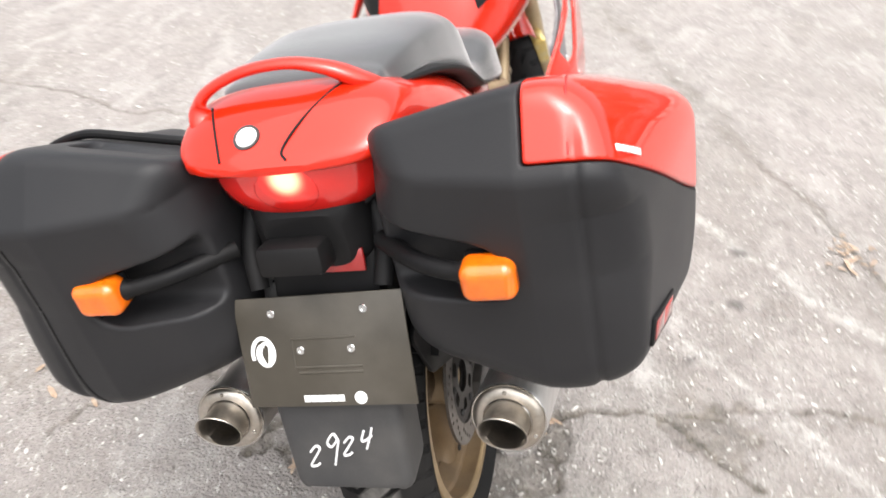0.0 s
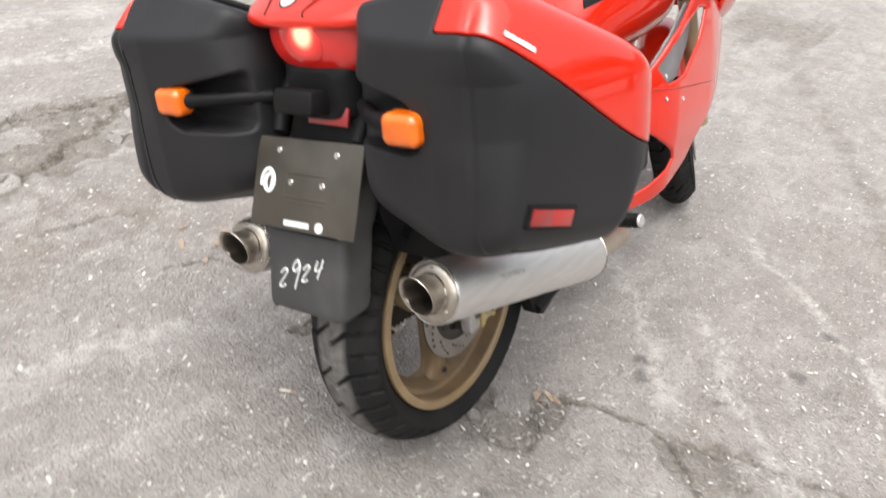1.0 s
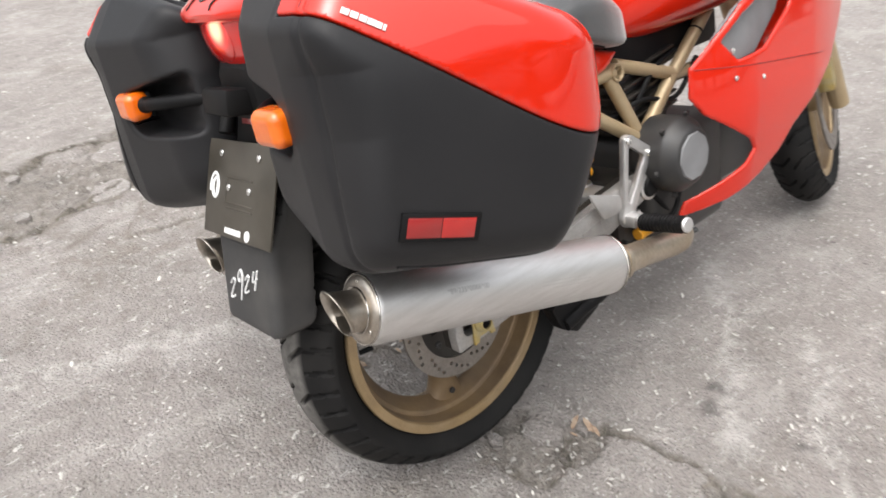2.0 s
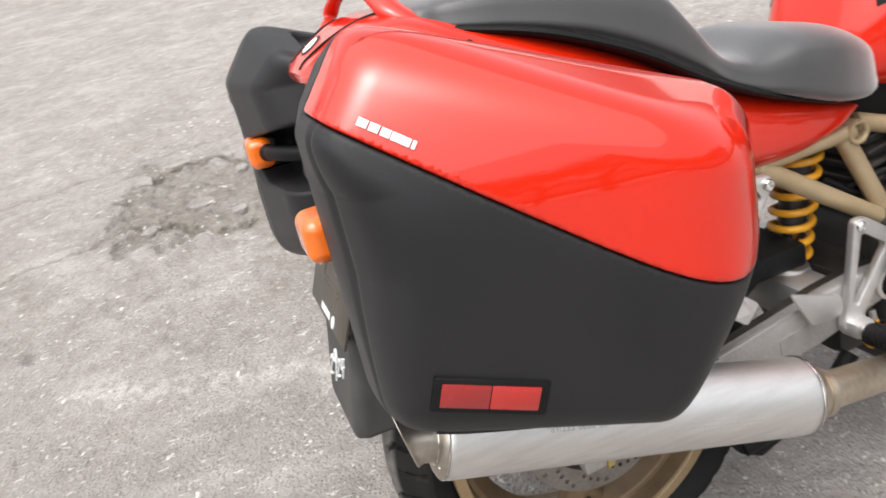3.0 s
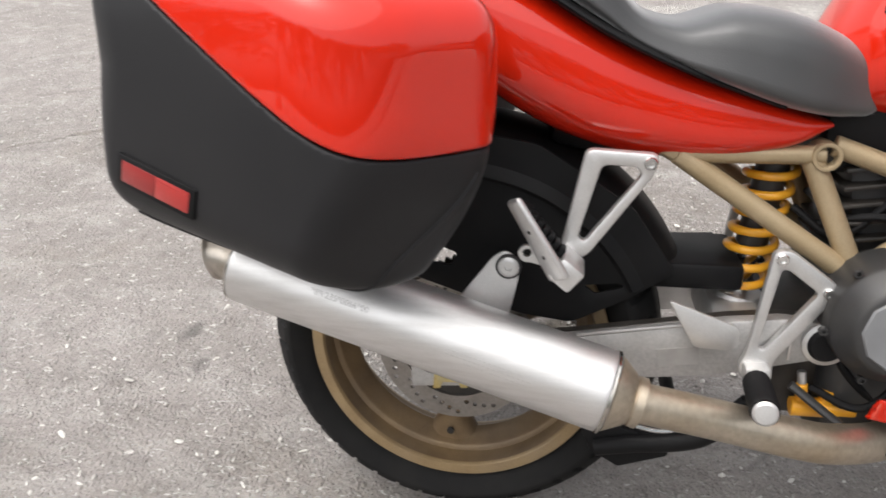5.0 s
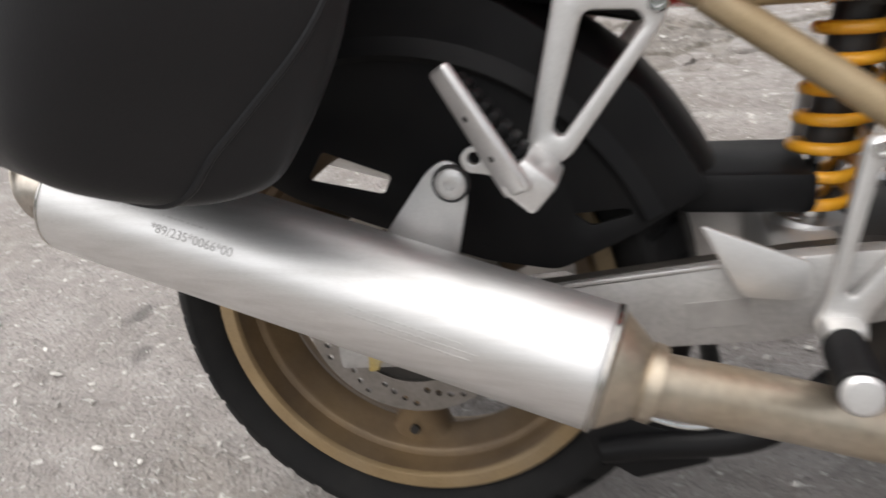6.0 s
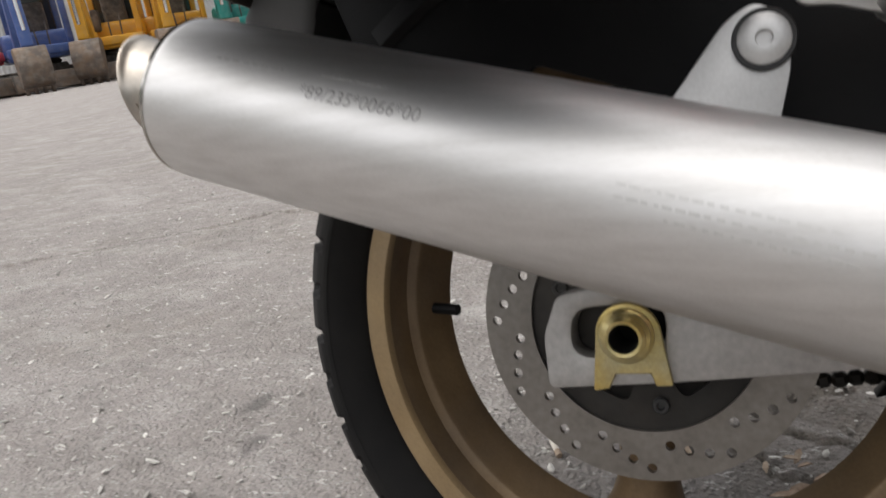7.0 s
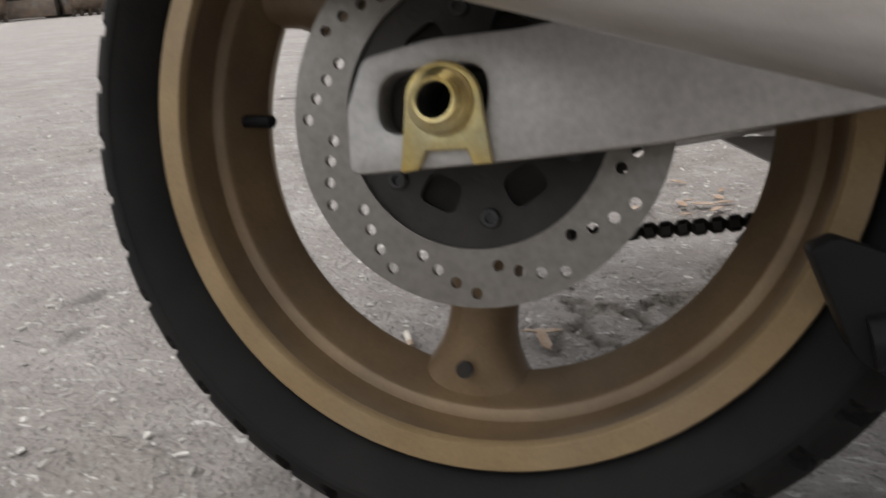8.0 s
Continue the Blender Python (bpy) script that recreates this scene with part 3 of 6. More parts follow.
    col = blend(dm.outputs[0], col, (0.155, 0.132, 0.105, 1.0))
    ps = n.new("ShaderNodeMath")
    ps.operation = "MULTIPLY"
    l.new(attribute("scraped"), ps.inputs[0])
    l.new(remap(noise_at(26, 7, 0.7), 0.40, 0.60, 0.0, 0.8), ps.inputs[1])
    col = blend(ps.outputs[0], col, (0.56, 0.54, 0.51, 1.0))
    st = n.new("ShaderNodeMath")
    st.operation = "MULTIPLY"
    st.inputs[1].default_value = 0.7
    l.new(attribute("stain"), st.inputs[0])
    col = blend(st.outputs[0], col, (0.10, 0.095, 0.09, 1.0))
    l.new(col, b.inputs["Base Color"])
    b.inputs["Roughness"].default_value = 0.88
    h = n.new("ShaderNodeMath")
    h.operation = "ADD"
    l.new(remap(grit.outputs["Distance"], 0, 0.6, 1, 0), h.inputs[0])
    l.new(noise_at(180, 5, 0.7), h.inputs[1])
    h2 = n.new("ShaderNodeMath")
    h2.operation = "MULTIPLY_ADD"
    l.new(noise_at(55, 6, 0.7, 0.4), h2.inputs[0])
    h2.inputs[1].default_value = 2.2
    l.new(h.outputs[0], h2.inputs[2])
    bp = n.new("ShaderNodeBump")
    bp.inputs["Strength"].default_value, bp.inputs["Distance"].default_value = 1.0, 0.006
    l.new(h2.outputs[0], bp.inputs["Height"])
    l.new(bp.outputs[0], b.inputs["Normal"])
    return m


GROUND_A, GROUND_B, GROUND_C = (0.372, 0.340, 0.320, 1.0), (0.322, 0.292, 0.272, 1.0), (0.235, 0.212, 0.194, 1.0)
GROUND_D, GROUND_E, GROUND_PALE, GROUND_DARK = (0.18, 0.166, 0.152, 1.0), (0.46, 0.44, 0.415, 1.0), (0.64, 0.62, 0.59, 1.0), (0.11, 0.102, 0.094, 1.0)
GROUND = ground_material()
ground = part("ground", make_ground(), GROUND)
tagged(ground, "weathered pale grey concrete yard with grit and cracks", "ground", kind="structure")


def chippings(name, count, seed, size, area, mat):
    """Loose stones pressed on the yard, as one mesh."""
    rng = random.Random(seed)
    base = bmesh.new()
    bmesh.ops.create_icosphere(base, subdivisions=1, radius=1)
    bv = [v.co.copy() for v in base.verts]
    bf = [[v.index for v in f.verts] for f in base.faces]
    base.free()
    verts, faces = [], []
    for _ in range(count):
        x, y = rng.uniform(*area[0]), rng.uniform(*area[1])
        if abs(x) < 0.13 and abs(y) < 0.28:
            continue
        s = rng.choice((0.5, 0.6, 0.7, 1.0, 1.0, 1.5)) * size
        m = Matrix.LocRotScale((x, y, s * 0.1), Euler((rng.uniform(-0.5, 0.5), rng.uniform(-0.5, 0.5), rng.uniform(0, 6.3))), (s * rng.uniform(0.8, 1.9), s * rng.uniform(0.4, 1), s * rng.uniform(0.3, 0.6)))
        k = len(verts)
        verts += [(m @ (v * rng.uniform(0.8, 1.15)))[:] for v in bv]
        faces += [[i + k for i in f] for f in bf]
    me = bpy.data.meshes.new(name)
    me.from_pydata(verts, [], faces)
    return me


def merged_mesh(name, *meshes):
    verts, faces = [], []
    for me in meshes:
        k = len(verts)
        verts += [v.co[:] for v in me.vertices]
        faces += [[i + k for i in p.vertices] for p in me.polygons]
    out = bpy.data.meshes.new(name)
    out.from_pydata(verts, [], faces)
    for me in meshes:
        bpy.data.meshes.remove(me)
    return out


chips = part("loose_chippings", merged_mesh("loose_chippings", chippings("wide_chips", 2600, 5, 0.0042, ((-2.8, 1.8), (-2.4, 2.4)), STONE), chippings("near_chips", 2600, 6, 0.0032, ((-1.5, 1.0), (-1.2, 1.0)), STONE)), STONE)
tagged(chips, "scattered pale stone chippings on the concrete", "gravel", kind="stuff")
flakes = part("stone_flakes", merged_mesh("stone_flakes", chippings("wide_flakes", 1500, 15, 0.0046, ((-2.8, 1.8), (-2.4, 2.4)), FLAKE), chippings("near_flakes", 2000, 16, 0.0036, ((-1.4, 1.2), (-1.3, 1.1)), FLAKE)), FLAKE)
tagged(flakes, "small white stone flakes scattered over the concrete", "gravel", kind="stuff")


def hole_rubble():
    rng = random.Random(9)
    verts, faces = [], []
    for (cx, cy), (rx, ry), _ in HOLES:
        me = chippings("heap", int(14 + 330 * rx * ry), rng.randrange(999), 0.005, ((cx - rx, cx + rx), (cy - ry, cy + ry)), STONE)
        k = len(verts)
        verts += [(v.co - Vector((0, 0, 0.009)))[:] for v in me.vertices]
        faces += [[i + k for i in p.vertices] for p in me.polygons]
        bpy.data.meshes.remove(me)
    me = bpy.data.meshes.new("rubble")
    me.from_pydata(verts, [], faces)
    return me


def slab_fragments():
    """Flat pieces of broken concrete, tilted a little in the broken ground."""
    rng = random.Random(31)
    verts, faces = [], []
    spots = [(0.178, 0.135, 0.05), (0.23, 0.20, 0.02), (0.12, 0.05, 0.018)]
    spots += [(-1.72 + rng.uniform(-0.3, 0.3), -0.45 + rng.uniform(-0.28, 0.28), rng.uniform(0.03, 0.10)) for _ in range(7)]
    spots += [(-1.75 + rng.uniform(-0.2, 0.2), 0.25 + rng.uniform(-0.36, 0.36), rng.uniform(0.03, 0.10)) for _ in range(7)]
    for cx, cy, s in spots:
        m = pose(cx, cy, -0.012 if cx < 0 else -0.005, rng.uniform(-5, 5), rng.uniform(-5, 5), rng.uniform(0, 360))
        n, i = rng.randint(6, 9), len(verts)
        ring = [(s * rng.uniform(0.65, 1.15) * math.cos(6.283 * k / n), 0.75 * s * rng.uniform(0.65, 1.15) * math.sin(6.283 * k / n)) for k in range(n)]
        for shrink, z in ((1.05, -0.02), (1.0, 0.004), (0.93, 0.008)):
            verts += [(m @ Vector((a * shrink, b * shrink, z)))[:] for a, b in ring]
        for j in (0, n):
            faces += [[i + j + k, i + j + (k + 1) % n, i + j + n + (k + 1) % n, i + j + n + k] for k in range(n)]
        faces.append([i + 2 * n + k for k in range(n)])
    me = bpy.data.meshes.new("slab_fragments")
    me.from_pydata(verts, [], faces)
    return me


tagged(part("slab_fragments", slab_fragments(), GROUND), "flat broken pieces of pale concrete in the potholes", "rubble", kind="stuff")
tagged(part("rubble", hole_rubble(), STONE), "crumbled stones lying in broken patches of concrete", "rubble", kind="stuff")

stub = tagged(new("cigarette_stub"), "pale cigarette stub lying on the concrete", "cigarette stub")
stub.matrix_world = pose(-0.24, -0.175, 0.004, 0, 0, 28)
part("paper_tube", rod((-0.018, 0, 0), (0.008, 0, 0), 0.004, 12), PAPER, stub)
part("filter", rod((0.008, 0, 0), (0.020, 0, 0), 0.0041, 12), LITTER, stub, "tan filter end")


def leaf_bits():
    rng = random.Random(21)
    verts, faces = [], []
    spots = [(-0.24, 0.11, 0.05, 9), (-0.84, 0.16, 0.12, 12), (1.05, 1.03, 0.07, 26), (0.22, 0.2, 0.03, 5), (-0.28, -0.02, 0.03, 4)]
    for cx, cy, r, k in spots:
        for _ in range(k):
            x, y, a, s = cx + rng.gauss(0, r * 0.6), cy + rng.gauss(0, r * 0.6), rng.uniform(0, 6.3), rng.uniform(0.008, 0.022)
            m = pose(x, y, 0.006, rng.uniform(-18, 18), rng.uniform(-18, 18), math.degrees(a))
            i = len(verts)
            for q in ((-s, 0, 0), (-s * 0.3, s * 0.3, 0.002), (s * 0.6, s * 0.25, 0.001), (s, 0, 0), (s * 0.5, -s * 0.28, 0.001), (-s * 0.4, -s * 0.3, 0.002)):
                verts.append((m @ Vector(q))[:])
                verts.append((m @ (Vector(q) + Vector((0, 0, 0.0012))))[:])
            faces.append([i + 2 * j + 1 for j in range(6)])
            faces.append([i + 2 * j for j in range(5, -1, -1)])
            faces += [[i + 2 * j, i + 2 * ((j + 1) % 6), i + 2 * ((j + 1) % 6) + 1, i + 2 * j + 1] for j in range(6)]
    me = bpy.data.meshes.new("dry_leaf_bits")
    me.from_pydata(verts, [], faces)
    return me


tagged(part("dry_leaf_bits", leaf_bits(), LITTER), "brown scraps of dry leaf on the concrete", "leaf litter", kind="stuff")

# ---- the motorcycle: x to its right, y ahead, z up from the rear axle ----
bike = tagged(new("motorcycle"), "red sport touring motorcycle with black panniers leaning on its side stand", "motorcycle")
bike.matrix_world = pose(0, 0, HUB, 0, -LEAN, 0)
TYRE_R, FRONT_Y, FRONT_Z, FRONT_R = 0.312, 1.43, -0.0126, 0.300
XAXIS = axis_frame((0, 0, 0), (1, 0, 0))


def wheel_frame(y, z):
    return Matrix.Translation((0, y, z)) @ XAXIS


def tyre(r, half, bead, m, name, parent):
    side = [(bead + 0.003, half * 0.66), (bead + 0.0075, half * 0.735), (bead + 0.016, half * 0.84), (bead + 0.028, half * 0.955), (bead + 0.038, half), (r - 0.048, half * 0.995), (r - 0.041, half * 0.978)]
    crown = [(r - 0.0365 * (k / 24) ** 2.0, half * 0.955 * k / 24) for k in range(24, -1, -1)]
    right = side + crown
    prof = [(p, -h) for p, h in right] + right[::-1][1:]
    n = 704
    bm = lathe(prof, Matrix(), n)
    # hooked tread grooves, sunk into the crown
    for v in bm.verts:
        rad = math.hypot(v.co.x, v.co.y)
        w = abs(v.co.z) / half
        if rad > r - 0.037:
            a = math.atan2(v.co.y, v.co.x)
            turn = a * 22 / math.pi + (1.6 * min(w, 0.40) + 0.2 * max(w - 0.40, 0)) * (1 if v.co.z > 0 else -1)
            ph, long_one = turn % 1, (int(math.floor(turn)) + (v.co.z > 0)) % 2 == 0
            if ph < (0.20 if w < 0.8 else 0.28) and (long_one or w > 0.45):
                k = (rad - 0.0075) / rad
                v.co.x *= k
                v.co.y *= k
    bm.transform(m)
    return part(name, bm, TYRE if r == TYRE_R else RUBBER, parent, "worn black road tyre with hooked tread grooves", angle=38)


def rim(r, half, m, name, parent):
    t = half
    k = half / 0.066
    prof = [(r, t - 0.008), (r, t - 0.002), (r - 0.0015, t), (r - 0.0175, t + 0.0005), (r - 0.0195, t - 0.002), (r - 0.0200, t - 0.006)]
    well = [(r - 0.0200, t - 0.006), (r - 0.0215, t - 0.030 * k), (r - 0.0230, t - 0.0322 * k), (r - 0.0310, t - 0.0335 * k), (r - 0.0328, t - 0.035 * k), (r - 0.0345, t - 0.039 * k), (r - 0.0450, t - 0.055 * k), (r - 0.0500, t - 0.062 * k), (r - 0.0515, 0)]
    outer = [(r - 0.012, t - 0.006), (r - 0.03, t * 0.3)]
    lip = prof + [(r - 0.012, t - 0.012)]
    ob = part(name, joined(lathe(lip, m, 96, closed=True), lathe([(p, -h) for p, h in lip], m, 96, closed=True)), GOLD, parent, "bronze three-spoke cast rim", angle=40)
    well = well + [(p, -h) for p, h in well[::-1][1:]]
    # the barrel's colour holds its shade as well as its dust
    part("rim_barrel", lathe(well + [(p, -h) for p, h in outer] + outer[::-1], m, 96, closed=True), BARREL, ob, "brown rim barrel with brake dust and shade in its colour", angle=40)
    return ob


def spoke_bm(angle, r0, r1, m):
    """A cast hollow-looking spoke that flares into hub and rim."""
    bm = bmesh.new()
    rings = []
    for k in range(15):
        t = k / 14
        rad = r0 + (r1 - r0) * t
        flare = max(0, 1 - t * 5) ** 2 * 0.020 + max(0, (t - 0.60) / 0.40) ** 2.4 * 0.034
        w, d = 0.0235 + 0.004 * (1 - t) + flare, 0.031 - 0.008 * t
        ring = []
        for j in range(20):
            a = 2 * math.pi * j / 20
            c, s = math.cos(a), math.sin(a)
            ring.append(bm.verts.new((rad, (w if s <= 0 else w * (1 - 0.34 * s)) * math.copysign(abs(c) ** 0.7, c), d * math.copysign(abs(s) ** 0.7, s))))
        rings.append(ring)
    for p, q in zip(rings, rings[1:]):
        for j in range(20):
            bm.faces.new((p[j], p[(j + 1) % 20], q[(j + 1) % 20], q[j]))
    bm.faces.new(rings[0])
    bm.faces.new(rings[-1])
    bm.transform(m @ pose(0, 0, 0, 0, 0, angle))
    return bm


def brake_disc(r_out, r_in, x, y, z, groups, thick=0.005):
    holes = []
    for g in range(groups):
        for k in range(4):
            a = radians(360 / groups * g + 7.2 * k + 189.5)
            rr = r_out * (0.785 + 0.046 * k)
            holes.append(circle((y + rr * math.cos(a), z + rr * math.sin(a)), 0.0038, 10))
    return sheet(circle((y, z), r_out, 96), [circle((y, z), r_in, 64)] + holes, x - thick / 2, x + thick / 2)


# rear wheel
M = wheel_frame(0, 0)
rear = rim(0.2335, 0.066, M, "rear_wheel", bike)
tyre(TYRE_R, 0.080, 0.229, M, "tyre", rear)
# the wheel frame's x axis is the bike's -z and its y axis the bike's y, or turned: take the angle from the bike's own axes
hubside = M.inverted() @ Vector((0, math.cos(radians(-94.5)), math.sin(radians(-94.5))))
A0 = math.degrees(math.atan2(hubside.y, hubside.x))
for k in range(3):
    # spokes take the shaded bronze too; the lip that faces the light stays brighter
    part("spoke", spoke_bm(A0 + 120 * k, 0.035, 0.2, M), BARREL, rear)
    a = radians(-95.5 + 120 * k)
    # a solid dark disc paints the shade of the hole
    part("spoke_hole", lathe([(0, 0), (0.006, 0), (0.006, 0.004), (0, 0.004)], axis_frame((0.0285, 0.176 * math.cos(a), 0.176 * math.sin(a)), (0.04, 0.176 * math.cos(a), 0.176 * math.sin(a))), 14), DARKHOLE, rear)
part("hub", lathe([(0.02, -0.085), (0.045, -0.08), (0.052, -0.04), (0.05, 0.03), (0.055, 0.045), (0.02, 0.05)], M, 40), GOLD, rear)
part("disc", brake_disc(0.1225, 0.085, 0.0686, 0, 0, 12), DISC, rear, "drilled steel brake disc")
carrier_holes = [rounded([(0.045 * math.cos(a - d) , 0.045 * math.sin(a - d)), (0.066 * math.cos(a - d * 0.8), 0.066 * math.sin(a - d * 0.8)), (0.066 * math.cos(a + d * 0.8), 0.066 * math.sin(a + d * 0.8)), (0.045 * math.cos(a + d), 0.045 * math.sin(a + d))], 0.008)
                 for a, d in [(radians(60 * k + 6), 0.26) for k in range(6)]]
part("disc_carrier", sheet(circle((0, 0), 0.0862, 72), [circle((0, 0), 0.03, 32)] + carrier_holes, 0.063, 0.0672), OILED, rear, "black disc carrier")
for k in range(6):
    a = radians(-81 + 60 * k)
    part("disc_bolt", bolt((0.0672, 0.066 * math.cos(a), 0.066 * math.sin(a)), 0.0065, 0.004), ENGINE, rear)
# added dark disc: stands for the shade behind the carrier's openings
part("carrier_shade", lathe([(0.02, 0.0570), (0.083, 0.0570), (0.083, 0.0605), (0.02, 0.0605)], M, 56, closed=True), DARKHOLE, rear)
part("valve", rod((0.024, -0.188, 0.0), (0.028, -0.163, -0.001), 0.005, 10), BLACK, rear)
part("sprocket", sheet([((0.093 + (0.005 if k % 2 else -0.003)) * math.cos(2 * math.pi * k / 84) * 1.0, (0.093 + (0.005 if k % 2 else -0.003)) * math.sin(2 * math.pi * k / 84)) for k in range(84)], [circle((0, 0), 0.05, 40)], -0.092, -0.085), OILED, rear)

# swingarm with its right-hand end plate and chain adjuster
arm_outline = rounded([(-0.048, 0.028), (-0.058, 0.0), (-0.056, -0.037), (0.027, -0.030), (0.117, -0.020), (0.24, 0.0), (0.365, 0.014), (0.484, 0.045), (0.53, 0.055), (0.535, 0.10), (0.45, 0.105), (0.382, 0.097), (0.327, 0.087), (0.178, 0.060), (0.041, 0.040), (-0.008, 0.037)], 0.006)
slot = rounded([(-0.038, 0.019), (-0.038, -0.015), (0.024, -0.010), (0.024, 0.024)], 0.0155, 6)
ARM = material("dull_swingarm_aluminium", (0.50, 0.49, 0.48), 0.55, 0.75, second=(0.40, 0.385, 0.37), amount=0.8, scale=14, grain=0.25, grain_scale=220, bump=0.1, bump_scale=400, dust=0.12)
swing = part("swingarm", sheet(arm_outline, [slot], 0.112, 0.135, 0.0025), ARM, bike, "grey aluminium swingarm")
part("inner_plate", sheet(arm_outline, [], 0.098, 0.1118), OILED, swing)
part("arm", mirrored(sheet(arm_outline, [slot], 0.098, 0.135, 0.0025)), CAST, swing)
part("cross_member", block((0.24, 0.07, 0.07), (0, 0.40, 0.06), bevel=0.012), CAST, swing)
part("arm_flange", block((0.006, 0.15, 0.004), (0.134, 0.255, 0.077), (9.5, 0, 0), 0.001), CAST, swing)
part("weld_seam", block((0.003, 0.004, 0.05), (0.1362, 0.462, 0.072), (0, 0, 0), 0.001), CAST, swing)
part("maker_label", block((0.001, 0.056, 0.026), (0.1356, 0.320, 0.041), (8, 0, 0), 0), LABEL, swing)
part("pivot_cap", lathe([(0, 0), (0.024, 0), (0.024, 0.008), (0.02, 0.014), (0, 0.014)], axis_frame((0.135, 0.505, 0.075), (0.2, 0.505, 0.075)), 28), BLACK, swing)
part("pivot_ring", lathe([(0.024, 0), (0.030, 0), (0.030, 0.006), (0.024, 0.008)], axis_frame((0.135, 0.505, 0.075), (0.2, 0.505, 0.075)), 28), CAST, swing)
arch = [(0.0215 * math.cos(radians(a)) + 0.0005, 0.0215 * math.sin(radians(a)) + 0.003) for a in range(185, -6, -12)]
lug = arch + [(0.0235, -0.005), (0.0285, -0.03), (0.0175, -0.031), (0.0145, -0.0225), (-0.0085, -0.0235), (-0.013, -0.0335), (-0.0235, -0.0355)]
adjuster = part("chain_adjuster", sheet(lug, [circle((0, 0.003), 0.0105, 28)], 0.1352, 0.141, 0.0015), ZINC, swing, "yellow zinc-plated adjuster")
part("axle_nut", lathe([(0.0098, 0), (0.0182, 0), (0.0182, 0.004), (0.0165, 0.006), (0.0165, 0.008), (0.0140, 0.010), (0.0140, 0.012), (0.0118, 0.014), (0.0098, 0.0135)], axis_frame((0.141, 0, 0.003), (0.2, 0, 0.003)), 32, closed=True), ZINC, swing, "zinc-plated axle nut")
part("axle_bore", lathe([(0, -0.03), (0.0104, -0.03), (0.0104, 0.01), (0.0097, 0.01), (0.0097, -0.028), (0, -0.028)], axis_frame((0.141, 0, 0.003), (0.2, 0, 0.003)), 28), DARKHOLE, swing)


def chain_bm():
    bms = []
    for a, b in (((-0.0885, 0.02, -0.093), (-0.0885, 0.50, 0.010)), ((-0.0885, 0.0, 0.095), (-0.0885, 0.50, 0.115))):
        a, b = Vector(a), Vector(b)
        n = int((b - a).length / 0.0127)
        for k in range(n):
            c = a.lerp(b, (k + 0.5) / n) + Vector((0, 0, -0.020 * math.sin(math.pi * (k + 0.5) / n)))
            ang = math.degrees(math.atan2(b.z - a.z, b.y - a.y))
            bms.append(block((0.016 if k % 2 else 0.011, 0.0135, 0.013), c, (ang, 0, 0), 0.0035, 1))
    return joined(*bms)


tagged(part("chain", chain_bm(), OILED, bike, "oily drive chain"), kind="stuff")
part("chain_guard", block((0.03, 0.34, 0.006), (-0.09, 0.22, 0.135), (3, 0, 0), 0.002), BLACK, bike)
part("stand_lug", sheet(rounded([(0.150, -0.012), (0.206, -0.012), (0.203, -0.034), (0.19, -0.032)], 0.003), [], -0.128, -0.105, 0.001), CAST, swing)
part("chain_slider", sheet(rounded([(0.165, -0.095), (0.215, -0.08), (0.21, -0.055), (0.186, -0.054), (0.18, -0.076)], 0.004), [], -0.10, -0.078, 0.001), BLACK, bike)

# rear mudguard close over the tyre
def hugger_bm():
    bm = bmesh.new()
    rings = []
    for k in range(41):
        a = radians(25 + 105 * k / 40)
        ring = []
        for j in range(17):
            u = -1 + 2 * j / 16
            rr = 0.358 - 0.055 * abs(u) ** 5 - 0.02 * u * u
            ring.append((bm.verts.new((0.105 * u, rr * math.cos(a), rr * math.sin(a))), bm.verts.new((0.099 * u, (rr - 0.006) * math.cos(a), (rr - 0.006) * math.sin(a)))))
        rings.append(ring)
    for p, q in zip(rings, rings[1:]):
        for j in range(16):
            bm.faces.new((p[j][0], p[j + 1][0], q[j + 1][0], q[j][0]))
            bm.faces.new((p[j][1], q[j][1], q[j + 1][1], p[j + 1][1]))
        for j in (0, 16):
            bm.faces.new((p[j][0], q[j][0], q[j][1], p[j][1]))
    for ring in (rings[0], rings[-1]):
        for j in range(16):
            bm.faces.new((ring[j][0], ring[j + 1][0], ring[j + 1][1], ring[j][1]))
    return bm


hug = part("rear_mudguard", hugger_bm(), BLACK, bike, "black inner mudguard over the rear tyre")
side_out = rounded([(0.312, 0.148), (0.244, 0.103), (0.173, 0.066), (0.10, 0.075), (0.02, 0.10), (-0.10, 0.14), (-0.20, 0.20), (-0.24, 0.30), (-0.10, 0.36), (0.12, 0.325), (0.25, 0.240)], 0.012)
gap = rounded([(-0.084, 0.160), (-0.064, 0.190), (0.008, 0.164), (-0.002, 0.144)], 0.006)
win = rounded([(0.188, 0.124), (0.205, 0.112), (0.244, 0.124), (0.238, 0.130)], 0.004)
part("side_skirt", sheet(side_out, [win, gap], 0.092, 0.098, 0.001), BLACK, hug)
part("side_skirt", mirrored(sheet(side_out, [win, gap], 0.092, 0.098, 0.001)), BLACK, hug)

# ---- exhaust ----
TIP, FRONT = Vector((0.2105, -0.307, 0.1903)), Vector((0.2440, 0.226, 0.0385))
LONG = (FRONT - TIP).length


